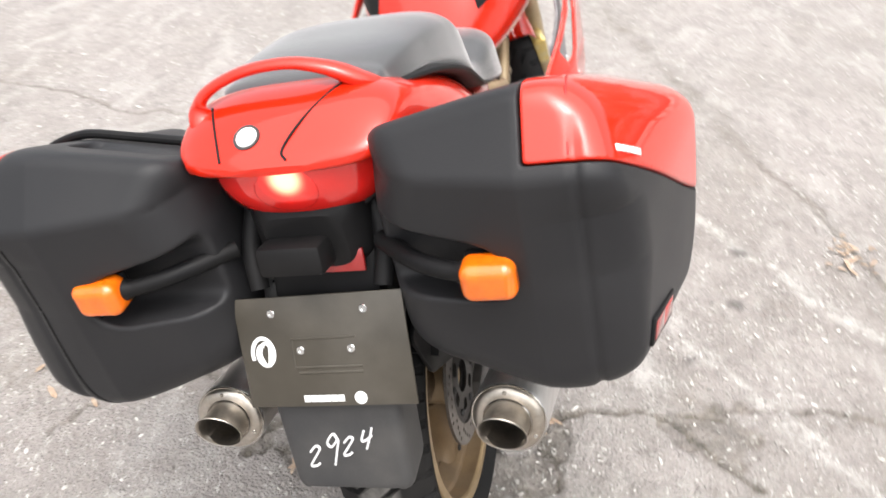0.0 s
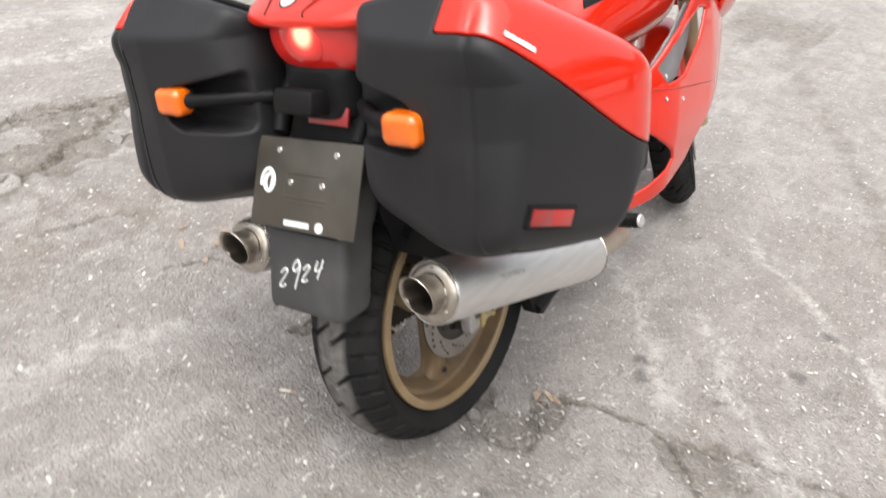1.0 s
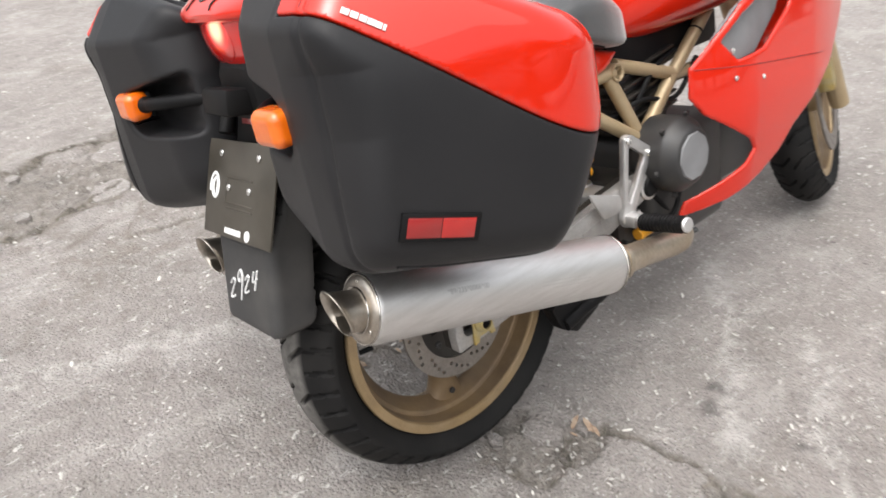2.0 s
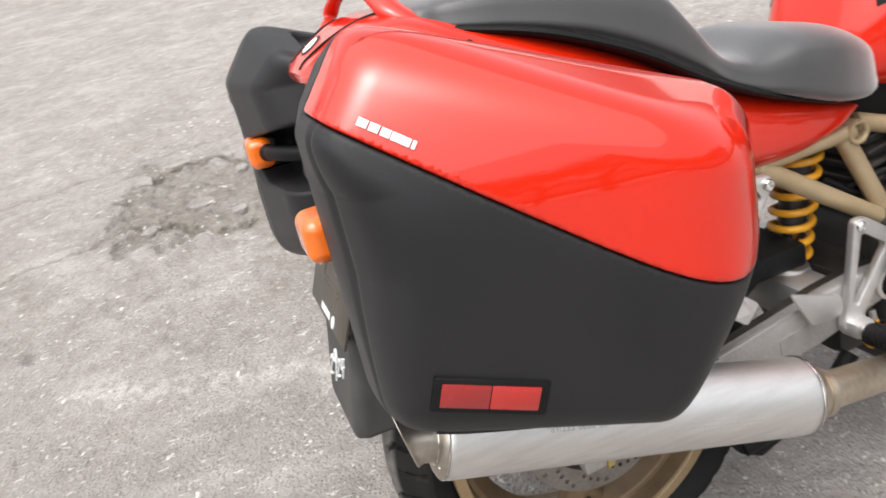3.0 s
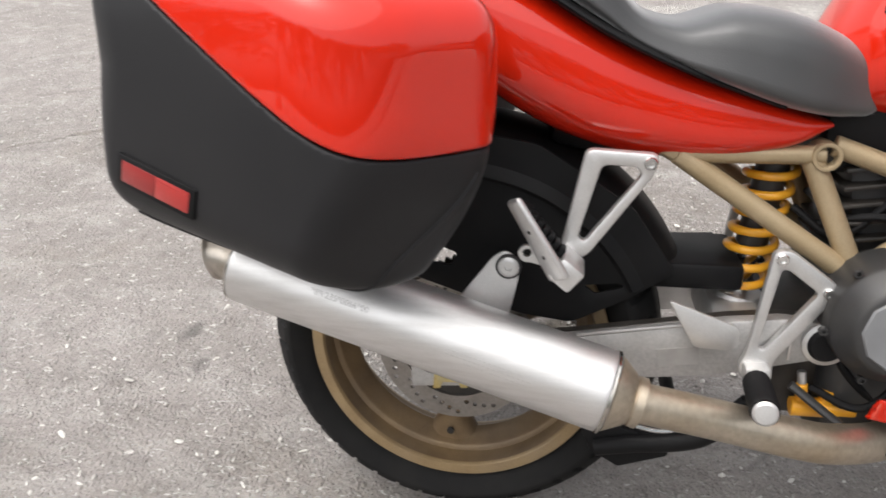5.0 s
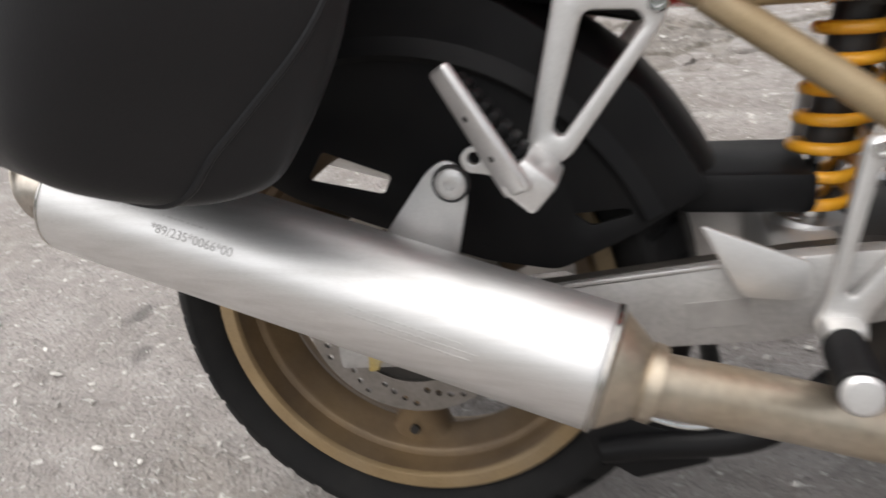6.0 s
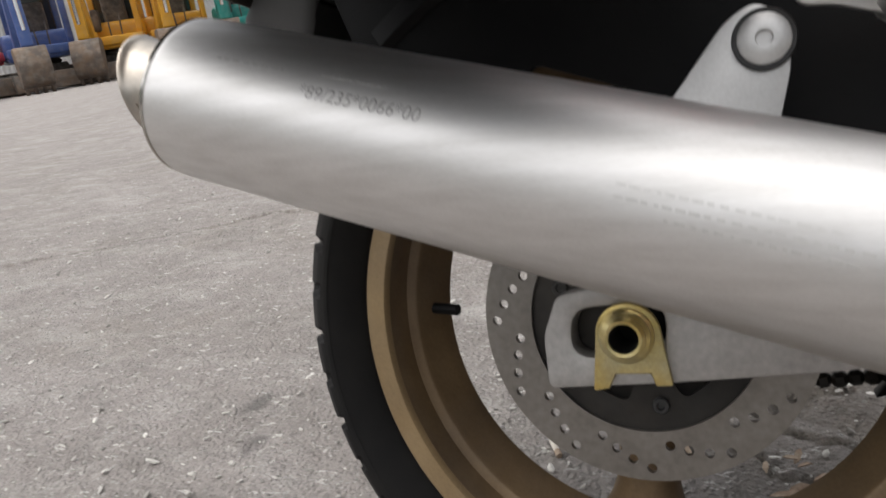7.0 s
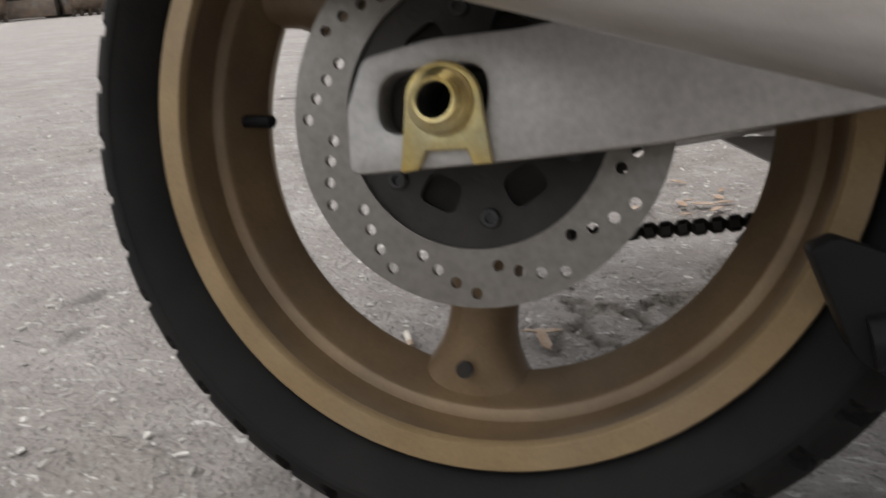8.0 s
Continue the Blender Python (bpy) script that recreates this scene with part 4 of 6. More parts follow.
def silencer(side):
    s = Vector((side, 1, 1))
    m = axis_frame(TIP * s, FRONT * s)
    r = 0.0535
    body = part("silencer", lathe([(0.047, 0.0440), (0.0515, 0.0425), (r - 0.0012, 0.0435), (r - 0.0003, 0.046), (r, 0.050), (r, LONG - 0.012), (r - 0.0005, LONG - 0.004), (r - 0.003, LONG), (0.0495, LONG)], m, 96), ALU, bike, "brushed aluminium exhaust silencer")
    part("end_cap", lathe([(0.0318, 0.044), (0.0328, 0.0370), (0.0348, 0.0340), (0.0395, 0.0340), (0.0455, 0.0360), (0.0498, 0.0395), (0.0512, 0.0430), (0.0512, 0.047), (0.046, 0.049)], m, 64), CAPSTEEL, body, "dull stainless end cap")
    pipe = lathe([(0.0290, 0.10), (0.0290, 0.014), (0.0303, 0.006), (0.0322, 0.0010), (0.0336, 0.0), (0.0345, 0.0012), (0.0342, 0.0030), (0.0328, 0.0045), (0.0314, 0.0085), (0.0308, 0.014), (0.0308, 0.026), (0.0315, 0.046)], m, 56)
    back = (TIP - FRONT).normalized() * Vector((side, 1, 1))
    for v in pipe.verts:
        q = m.inverted() @ v.co
        if q.z < 0.013:
            v.co += back * 0.50 * (v.co.z - (m @ Vector((0, 0, q.z))).z)
    part("tail_pipe", pipe, CAPSTEEL, body, "bright flared tail pipe")
    part("pipe_bore", lathe([(0, 0.105), (0.0292, 0.105), (0.0292, 0.03)], m, 40), DARKHOLE, body)
    part("pipe_bead", lathe([(0.0310, 0.0335), (0.0338, 0.0325), (0.0346, 0.0338), (0.0338, 0.0352), (0.0320, 0.0352)], m, 48), STEEL, body)
    part("cap_bead", lathe([(0.0500, 0.0405), (0.0520, 0.0400), (0.0530, 0.0412), (0.0526, 0.0428), (0.0505, 0.0432)], m, 64), STEEL, body)
    part("end_band", lathe([(r + 0.0002, LONG - 0.006), (r + 0.0012, LONG - 0.005), (r + 0.0012, LONG - 0.002), (r - 0.003, LONG + 0.001)], m, 96), STEEL, body)
    part("front_cone", lathe([(0.0510, LONG - 0.002), (0.0495, LONG + 0.003), (0.0350, LONG + 0.024), (0.0310, LONG + 0.028), (0.0305, LONG + 0.042)], m, 64), PIPE, body, "heat-stained front cone")
    for k in range(3):
        a = radians(90 + 120 * k)
        c = m @ Vector((0.0425 * math.cos(a), 0.0425 * math.sin(a), 0.0350))
        part("rivet", bolt(c, 0.0032, 0.002, (m.to_3x3() @ Vector((0, 0, -1)))), STEEL, body)
    c = FRONT * s + (FRONT - TIP).normalized() * Vector((side, 1, 1)) * 0.036
    pts = [c, (0.228 * side, 0.36, 0.002), (0.215 * side, 0.46, -0.024), (0.195 * side, 0.52, -0.04), (0.14 * side, 0.60, -0.06), (0.06 * side, 0.70, -0.07), (0.0, 0.85, -0.05)]
    part("link_pipe", tube(pts, 0.0262, 24, 10), PIPE, body, "bronze-tinted exhaust link pipe")
    part("clamp", lathe([(0.0300, LONG + 0.029), (0.0330, LONG + 0.030), (0.0330, LONG + 0.040), (0.0270, LONG + 0.042)], m, 48), PIPE, body)
    tab = sheet(rounded([(0.012, 0.115), (0.085, 0.085), (0.103, 0.165), (0.098, 0.190), (0.084, 0.199), (0.068, 0.190)], 0.014), [], 0.170, 0.175, 0.001)
    hang = part("hanger_plate", tab if side > 0 else mirrored(tab), CAST, body, "aluminium hanger plate")
    p = Vector((0.175 * side, 0.0885, 0.177))
    x = axis_frame(p, p + Vector((side, 0, 0)))
    part("rubber_ring", lathe([(0.009, 0), (0.0172, 0), (0.0172, 0.003), (0.0165, 0.0042), (0.009, 0.004)], x, 32), ENGINE, hang)
    part("hanger_bolt", lathe([(0, 0.0035), (0.0042, 0.0035), (0.0048, 0.0075), (0.0095, 0.0078), (0.0140, 0.0055), (0.0150, 0.0015)], x, 36), CAST, hang)
    return body


right_silencer, left_silencer = silencer(1), silencer(-1)


def wrapped_text(body, size, start, around):
    """Small lettering bent round the right-hand silencer."""
    cu = bpy.data.curves.new("lettering", "FONT")
    cu.body, cu.size = body, size
    ob = new("lettering", cu)
    me = bpy.data.meshes.new_from_object(ob.evaluated_get(bpy.context.evaluated_depsgraph_get()))
    bpy.data.objects.remove(ob)
    ax = (FRONT - TIP).normalized()
    out = Vector((1, 0, 0)) - ax * ax.x
    out.normalize()
    up = out.cross(ax)
    for v in me.vertices:
        a = around + v.co.y / 0.0535
        c = TIP + ax * (start + v.co.x)
        v.co = c + (out * math.cos(a) + up * math.sin(a)) * 0.0538
    return me


part("approval_mark", wrapped_text("*89/235*0066*00", 0.0112, 0.158, 0.32), ETCH, right_silencer, "etched approval number")
for start, length, around, rows in ((0.092, 0.050, 0.58, 1), (0.165, 0.045, 0.62, 1), (0.345, 0.095, 0.16, 1), (0.345, 0.11, 0.05, 1), (0.37, 0.08, -0.06, 1)):
    bms = []
    rng = random.Random(int(start * 1000))
    p = start
    while p < start + length:
        w = rng.uniform(0.0015, 0.006)
        ax = (FRONT - TIP).normalized()
        o = (Vector((1, 0, 0)) - ax * ax.x).normalized()
        u = o.cross(ax)
        d = o * math.cos(around) + u * math.sin(around)
        b = block((0.0006, w, 0.0016), bevel=0)
        b.transform(Matrix.Translation(TIP + ax * (p + w / 2) + d * 0.0534) @ Matrix((d, ax, d.cross(ax))).transposed().to_4x4())
        bms.append(b)
        p += w + rng.uniform(0.001, 0.003)
    tagged(part("etched_line", joined(*bms), FAINT, right_silencer), kind="stuff")

# ---- panniers ----
def seam_height(y):
    u = (-0.045 - y) / 0.03
    return 0.374 + 0.8 * 0.03 * np.log1p(np.exp(np.clip(u, -40, 40)))


def pannier_field(x, y, z):
    outer = (x - 0.28 * y - 0.496 + 0.30 * (z - 0.45) ** 2 + 2.2 * np.maximum(z - 0.50, 0) ** 2) / 1.06
    d = smax(outer, 0.625 * x + 0.78 * y - 0.2925, 0.07)
    d = smax(d, y - 0.114, 0.045)
    back = y + 0.337 - 0.2 * np.maximum(0.29 - x, 0)
    d = smax(d, 0.465 * (x - 0.353) - 0.885 * (y + 0.337) - 0.55 * np.maximum(z - 0.535, 0) - 0.22 * np.maximum(0.46 - z, 0), 0.022)
    d = smax(d, smax(-back, (z - 0.585 - 1.25 * back) / 1.6, 0.006), 0.03)
    d = smax(d, (z - 0.660 + 0.42 * (y + 0.25) + 0.30 * (x - 0.33)) / 1.13, 0.038)
    d = smax(d, (z - 0.622 - 0.20 * (x - 0.13) + 0.42 * (y + 0.25)) / 1.1, 0.02)
    d = smax(d, (smax(0.150 - 0.25 * np.minimum(np.abs(z - 0.580), 0.06) - 0.5 * (y + 0.31), 0.100 + 0.0 * x, 0.02) - x) / 1.1, 0.03)
    d = smax(d, (y - 0.108 + 0.8 * (0.34 - x)) / 1.28, 0.045)
    d = smax(d, (y - 0.124 + 0.75 * (0.365 - z) + 0.9 * (0.34 - x)) / 1.54, 0.06)
    d = smax(d, (0.272 + 0.34 * (x - 0.3) - 0.33 * (y + 0.315) - z) / 1.07, 0.04)
    d = smax(d, (smin(0.270 + 0.54 * (0.3 - x), 0.302 + 0.25 * (0.24 - x), 0.03) - 0.24 * (y + 0.315) - z) / 1.16, 0.045)
    d = smax(d, (y - 0.104 + 0.8 * (0.365 - z) + 1.08 * (x - 0.36)) / 1.676, 0.022)
    d = smax(d, 0.204 - z, 0.03)
    pocket = smax(smax(0.428 - z, (z - 0.503 - 0.18 * (0.25 - x)) / 1.016, 0.012), x - 0.272, 0.05)
    pocket = smax(pocket, y + 0.262, 0.02)
    grip = field_box(x, y, z, (0.200, -0.192, 0.662), (0.082, 0.030, 0.052), 0.012)
    d = d + 0.0030 * np.exp(-((x - 0.350) / 0.006) ** 2) * np.clip((-0.295 - y) / 0.02, 0, 1)
    return smax(smax(d, -pocket, 0.007), -grip, 0.005)


def lid_cut(x, y, z, edge):
    return smax(seam_height(y) - z, edge - x, 0.006)


def lid_field(x, y, z, edge):
    d = smax(pannier_field(x, y, z) - 0.0012, lid_cut(x, y, z, edge) + 0.0015, 0.004)
    return d


def shell_field(x, y, z, edge):
    return smax(pannier_field(x, y, z), -lid_cut(x, y, z, edge), 0.004)


def face_x(y, z, extra=0.0):
    """How far out the pannier's skin lies at (y, z)."""
    lo, hi = 0.2, 0.6
    for _ in range(40):
        mid = (lo + hi) / 2
        lo, hi = (mid, hi) if float(pannier_field(mid, y, z)) < 0 else (lo, mid)
    return lo + extra


def back_y(x, z):
    """Where the pannier's rear skin lies at (x, z)."""
    lo, hi = -0.40, -0.20
    for _ in range(40):
        mid = (lo + hi) / 2
        lo, hi = (lo, mid) if float(pannier_field(x, mid, z)) < 0 else (mid, hi)
    return hi


def top_y(x, y=-0.165):
    """A point of the ridge along the pannier's top."""
    lo, hi = 0.5, 0.72
    for _ in range(40):
        mid = (lo + hi) / 2
        lo, hi = (mid, hi) if float(pannier_field(x, y, mid)) < 0 else (lo, mid)
    return y, lo


def pannier(side):
    mir = side < 0
    edge = 0.342 if mir else 0.298
    fix = mirrored if mir else (lambda b: b)
    shell = part("pannier", skin("pannier", lambda x, y, z: shell_field(x, y, z, edge), (0.06, -0.36, 0.19), (0.53, 0.13, 0.70), 0.0040, mir), SHELL, bike, "hard black plastic side pannier")
    lid = part("lid", skin("lid", lambda x, y, z: lid_field(x, y, z, edge), (0.29, -0.36, 0.33), (0.53, 0.13, 0.68), 0.0040, mir), RED, shell, "glossy red pannier lid")
    pts = [(face_x(y, z), y, z) for y, z in ((-0.298, 0.342), (-0.214, 0.3135), (-0.2925, 0.3665))]
    part("reflector_frame", fix(on_panel((1.13, 1.40, 0.0065), pts, 0.0010)), BLACK, shell)
    low, high, up_ = (Vector(p) for p in pts)
    # the front half's brighter reflection is put into its base colour
    for u0, u1, mat in ((0.015, 0.498, REFLEX), (0.502, 0.985, REFLEX_LIT)):
        q0, q1 = low.lerp(high, u0), low.lerp(high, u1)
        part("reflector", fix(on_panel((1, 0.97, 0.005), (q0, q1, q0 + up_ - low), 0.0024, 0.0012)), mat, shell, "red half of a rectangular reflector")
    # sawtooth row along the upper edge of the front half
    q0, q1 = low.lerp(high, 0.53) + (up_ - low) * 0.80, low.lerp(high, 0.96) + (up_ - low) * 0.80
    for k in range(9):
        a, b = q0.lerp(q1, k / 9), q0.lerp(q1, (k + 0.55) / 9)
        part("reflector_prism", fix(on_panel((1, 1, 0.005), (a, b, a + (up_ - low) * 0.10), 0.0030, 0.0008)), REFLEX_LIT, shell)
    a, b = Vector((0, -0.3005, 0.5925)), Vector((0, -0.2640, 0.5645))
    d = (b - a).normalized()
    up = Vector((0, -d.z, d.y))
    for u0, u1 in ((0.0, 0.165), (0.19, 0.355), (0.385, 0.545), (0.56, 0.74), (0.74, 0.875), (0.90, 0.965)):
        q0, q1 = a.lerp(b, u0), a.lerp(b, u1)
        q2 = q0 + up * 0.0068 + d * 0.0015
        corner = [(face_x(q.y, q.z), q.y, q.z) for q in (q0, q1, q2)]
        part("badge_bar", fix(on_panel((1, 1, 0.0010), corner, 0.0030, 0.0002)), WHITE, lid)
    groove = [(0.344, back_y(0.344, z), z) for z in (0.604, 0.612)]
    for k in range(25):
        t = k / 24
        y = -0.278 + 0.353 * t
        z0, z1 = 0.45, 0.70
        xx = 0.344 - 0.01 * t
        for _ in range(30):
            mid = (z0 + z1) / 2
            z0, z1 = (mid, z1) if float(pannier_field(xx, y, mid)) < 0 else (z0, mid)
        groove.append((xx, y, z0 + 0.0004))
    if not mir:
        # raised bead whose darker red paints the groove's shade
        part("lid_groove", fix(tube(groove, 0.0016, 8, 2)), material_dark_red(), lid)
    # joint between the rear cover and the side shell
    bead = [(0.338 - 0.03 * max(0, (0.36 - z) / 0.08) ** 2, 0, z) for z in [0.565 - 0.0131 * k for k in range(22)]]
    if mir:
        part("cover_joint", fix(tube([(x, back_y(x, z) + 0.0003, z) for x, _, z in bead], 0.0018, 8, 3)), BLACK, shell)
    # lip round the lower edge of the outer skin, up to the front
    lip = []
    for y in np.linspace(-0.30, -0.03, 16):
        lo, hi = 0.20, 0.36
        for _ in range(30):
            mid = (lo + hi) / 2
            lo, hi = (lo, mid) if float(pannier_field(0.385, y, mid)) < 0 else (mid, hi)
        lip.append((0.385, y, hi + 0.001))
    for z in np.linspace(lip[-1][2] + 0.020, 0.350, 8):
        lo, hi = -0.06, 0.14
        x = 0.385 - 0.2 * (z - 0.25)
        for _ in range(30):
            mid = (lo + hi) / 2
            lo, hi = (mid, hi) if float(pannier_field(x, mid, z)) < 0 else (lo, mid)
        lip.append((x, lo - 0.001, z))
    part("base_lip", fix(tube(lip, 0.0032, 10, 3)), SHELL, shell)
    rim_line = [(x, top_y(x, -0.146 if mir else -0.165), 0) for x in [0.13 + 0.012 * k for k in range(24 if mir else 16)]]
    part("top_rim", fix(tube([(q[0], q[1][0], q[1][1] + (0.008 * min(1, (0.41 - q[0]) / 0.1) if mir else 0.0)) for q in rim_line], 0.0065 if mir else 0.003, 10, 3)), BLACK, shell)
    if mir:
        shell.matrix_local = pose(0, -0.012, -0.008)
    return shell


DARK_RED = []


def material_dark_red():
    if not DARK_RED:
        # the red paint darkened, with the shade of a groove in its colour
        DARK_RED.append(material("red_with_groove_shade", (0.30, 0.012, 0.008), 0.5, scale=20))
    return DARK_RED[0]


right_pannier, left_pannier = pannier(1), pannier(-1)
# ---- tail, seat, tank ----
CX = 0.010
TAIL_ROWS = [(-0.284, 0.601, 0.591, 0.050), (-0.276, 0.608, 0.587, 0.092), (-0.255, 0.621, 0.582, 0.124), (-0.22, 0.641, 0.576, 0.136), (-0.18, 0.651, 0.555, 0.140), (-0.10, 0.628, 0.500, 0.148), (0, 0.592, 0.430, 0.154), (0.1, 0.546, 0.360, 0.152),
                              (0.2, 0.484, 0.318, 0.140), (0.3, 0.436, 0.303, 0.120), (0.4, 0.400, 0.310, 0.110), (0.455, 0.375, 0.330, 0.102), (0.485, 0.362, 0.353, 0.092)]
tail = part("tail_fairing", loft(TAIL_ROWS, 3.0, 56, 90, CX), RED, bike, "glossy red tail fairing")


def tail_top(x, y):
    """The height of the tail's upper skin near its rear end."""
    top, bot, w = curve_at(TAIL_ROWS, y)
    return (top + bot) / 2 + (top - bot) / 2 * (1 - min(abs(x - CX) / w, 1) ** 3) ** (1 / 3)


for line in ([(CX - 0.064, -0.2755), (CX - 0.072, -0.255), (CX - 0.084, -0.225), (CX - 0.094, -0.200)], [(CX + 0.020, -0.279), (CX + 0.014, -0.268), (CX + 0.034, -0.235), (CX + 0.062, -0.195), (CX + 0.080, -0.165)]):
    part("panel_joint", tube([(x, y, tail_top(x, y) + 0.0004) for x, y in line], 0.0016, 8, 4), BLACK, tail)
part("round_badge", lathe([(0, 0.0045), (0.0125, 0.0045), (0.0135, 0.003), (0.0135, 0)], axis_frame((CX - 0.034, -0.2485, 0.6222), (CX - 0.034, -0.3015, 0.7072)), 32), WHITE, tail, "round white badge with a dark rim")
part("badge_rim", lathe([(0.0135, 0.004), (0.0165, 0.004), (0.0172, 0), (0.0135, 0)], axis_frame((CX - 0.034, -0.2485, 0.6222), (CX - 0.034, -0.3015, 0.7072)), 32), ENGINE, tail)
part("grab_rail", tube([(CX - 0.092, -0.222, 0.600), (CX - 0.110, -0.204, 0.640), (CX - 0.098, -0.196, 0.662), (CX - 0.050, -0.188, 0.679), (CX + 0.008, -0.184, 0.682), (CX + 0.054, -0.180, 0.670), (CX + 0.080, -0.170, 0.650), (CX + 0.088, -0.150, 0.622)],
                       lambda t: 0.0105 + 0.013 * abs(2 * t - 1) ** 3 + 0.010 * max(0, 2 * t - 1) ** 2, 18, 10, 0.62), RED, tail, "red loop grab rail")


def lamp_field(x, y, z):
    u, v, w = (x - CX - 0.002) / 0.118, (y + 0.180) / 0.092, (z - 0.574) / 0.078
    d = ((np.abs(u) ** 2.6 + np.abs(v) ** 2.6 + np.abs(w) ** 2.2) ** (1 / 2.4) - 1) * 0.06
    return smax(d, z - 0.596, 0.004)


lamp = part("tail_lamp", skin("tail_lamp", lamp_field, (-0.125, -0.29, 0.48), (0.145, -0.07, 0.61), 0.004), LENS, tail, "red tail lamp lens")
part("lamp_bezel", tube([(CX + 0.119 * math.cos(a), -0.18 - 0.060 * abs(math.sin(a)) ** 0.85, 0.588 - 0.088 * abs(math.sin(a)) ** 0.75) for a in [math.pi * k / 16 for k in range(17)]], 0.0045, 10, 3), BLACK, tail)
part("lit_spot", skin("lit_spot", lambda x, y, z: smax(smax(lamp_field(x, y, z) - 0.0006, np.sqrt((x - 0.012) ** 2 + ((z - 0.562) * 1.25) ** 2) - 0.040, 0.001), y + 0.2, 0.001), (-0.06, -0.29, 0.49), (0.075, -0.19, 0.60), 0.003), LITLENS, lamp, "tail lamp lens glowing over the lit bulb")

seat = part("seat", loft([(-0.172, 0.638, 0.628, 0.075), (-0.16, 0.646, 0.624, 0.108), (-0.12, 0.653, 0.614, 0.128), (0.0, 0.650, 0.582, 0.150), (0.10, 0.634, 0.540, 0.160), (0.155, 0.612, 0.508, 0.162), (0.195, 0.560, 0.484, 0.158),
                          (0.235, 0.506, 0.458, 0.152), (0.28, 0.486, 0.436, 0.152), (0.36, 0.500, 0.402, 0.164), (0.44, 0.488, 0.375, 0.155), (0.50, 0.460, 0.366, 0.125), (0.54, 0.435, 0.370, 0.085), (0.556, 0.415, 0.385, 0.06)], 4.6, 56, 120, CX, 0.30), VINYL, bike, "black vinyl two-step seat")
part("seat_base", loft([(-0.165, 0.634, 0.622, 0.11), (0.0, 0.592, 0.572, 0.150), (0.1, 0.546, 0.526, 0.156), (0.2, 0.486, 0.466, 0.150), (0.3, 0.436, 0.420, 0.136), (0.42, 0.392, 0.376, 0.122)], 3, 32, 50, CX), BLACK, seat)

TANK_ROWS = [(0.470, 0.44, 0.375, 0.060), (0.50, 0.50, 0.365, 0.095), (0.56, 0.585, 0.355, 0.135), (0.66, 0.650, 0.350, 0.172), (0.78, 0.672, 0.352, 0.190), (0.92, 0.655, 0.37, 0.182), (1.0, 0.61, 0.40, 0.15), (1.05, 0.54, 0.44, 0.10)]
tank = part("fuel_tank", loft(TANK_ROWS, 2.7, 48, 70), RED, bike, "glossy red fuel tank")
part("warning_label", on_panel((1, 1, 0.001), [(0.03, 0.4905, 0.470), (0.075, 0.4965, 0.462), (0.03, 0.502, 0.492)], 0.004, 0), WHITE, tank, "small white label")
part("filler_cap", lathe([(0, 0.012), (0.03, 0.012), (0.034, 0.008), (0.036, 0)], axis_frame((0, 0.80, 0.668), (0, 0.80, 0.70)), 32), CAST, tank)


def on_tank(p, way, lift):
    """Moves p along way until it lies on the tank's skin."""
    lo, hi = -0.15, 0.25
    for _ in range(40):
        mid = (lo + hi) / 2
        q = p + way * mid
        top, bot, w = curve_at(TANK_ROWS, min(max(q.y, 0.4705), 1.0495))
        inside = abs(q.x / w) ** 2.7 + abs((q.z - (top + bot) / 2) / ((top - bot) / 2)) ** 2.7 < 1 and 0.47 < q.y < 1.05
        lo, hi = (mid, hi) if inside else (lo, mid)
    return p + way * (lo + lift)


def tank_patch(corners, way, lift=0.0015, n=14):
    a, b, c = (Vector(q) for q in corners)
    way = Vector(way).normalized()
    bm = bmesh.new()
    grid = {}
    for i in range(n + 1):
        for j in range(n + 1 - i):
            u, v = i / n, j / n
            k = 1 - u - v
            # soften the three corners towards the middle
            e = 0.10 * max(u, v, k) ** 6
            mid = (a + b + c) / 3
            p = (a * k + b * u + c * v).lerp(mid, e)
            grid[i, j] = (bm.verts.new(on_tank(p, way, lift)), bm.verts.new(on_tank(p, way, -0.004)))
    for i in range(n):
        for j in range(n - i):
            bm.faces.new([grid[q][0] for q in ((i, j), (i + 1, j), (i, j + 1))])
            if j < n - i - 1:
                bm.faces.new([grid[q][0] for q in ((i + 1, j), (i + 1, j + 1), (i, j + 1))])
    for line in ([(i, 0) for i in range(n + 1)], [(0, j) for j in range(n + 1)], [(i, n - i) for i in range(n + 1)]):
        for p, q in zip(line, line[1:]):
            bm.faces.new((grid[p][0], grid[q][0], grid[q][1], grid[p][1]))
    return bm


for s in (1, -1):
    part("knee_pad", tank_patch([(0.075 * s, 0.592, 0.612), (0.200 * s, 0.80, 0.565), (0.092 * s, 0.514, 0.480)], (0.8 * s, -0.45, 0.3)), BLACK, tank, "black triangular knee pad")
part("tank_pad", tank_patch([(-0.060, 0.655, 0.64), (0.045, 0.655, 0.64), (-0.008, 0.550, 0.575)], (0, -0.5, 0.85)), GREY, tank, "grey tapering tank pad")

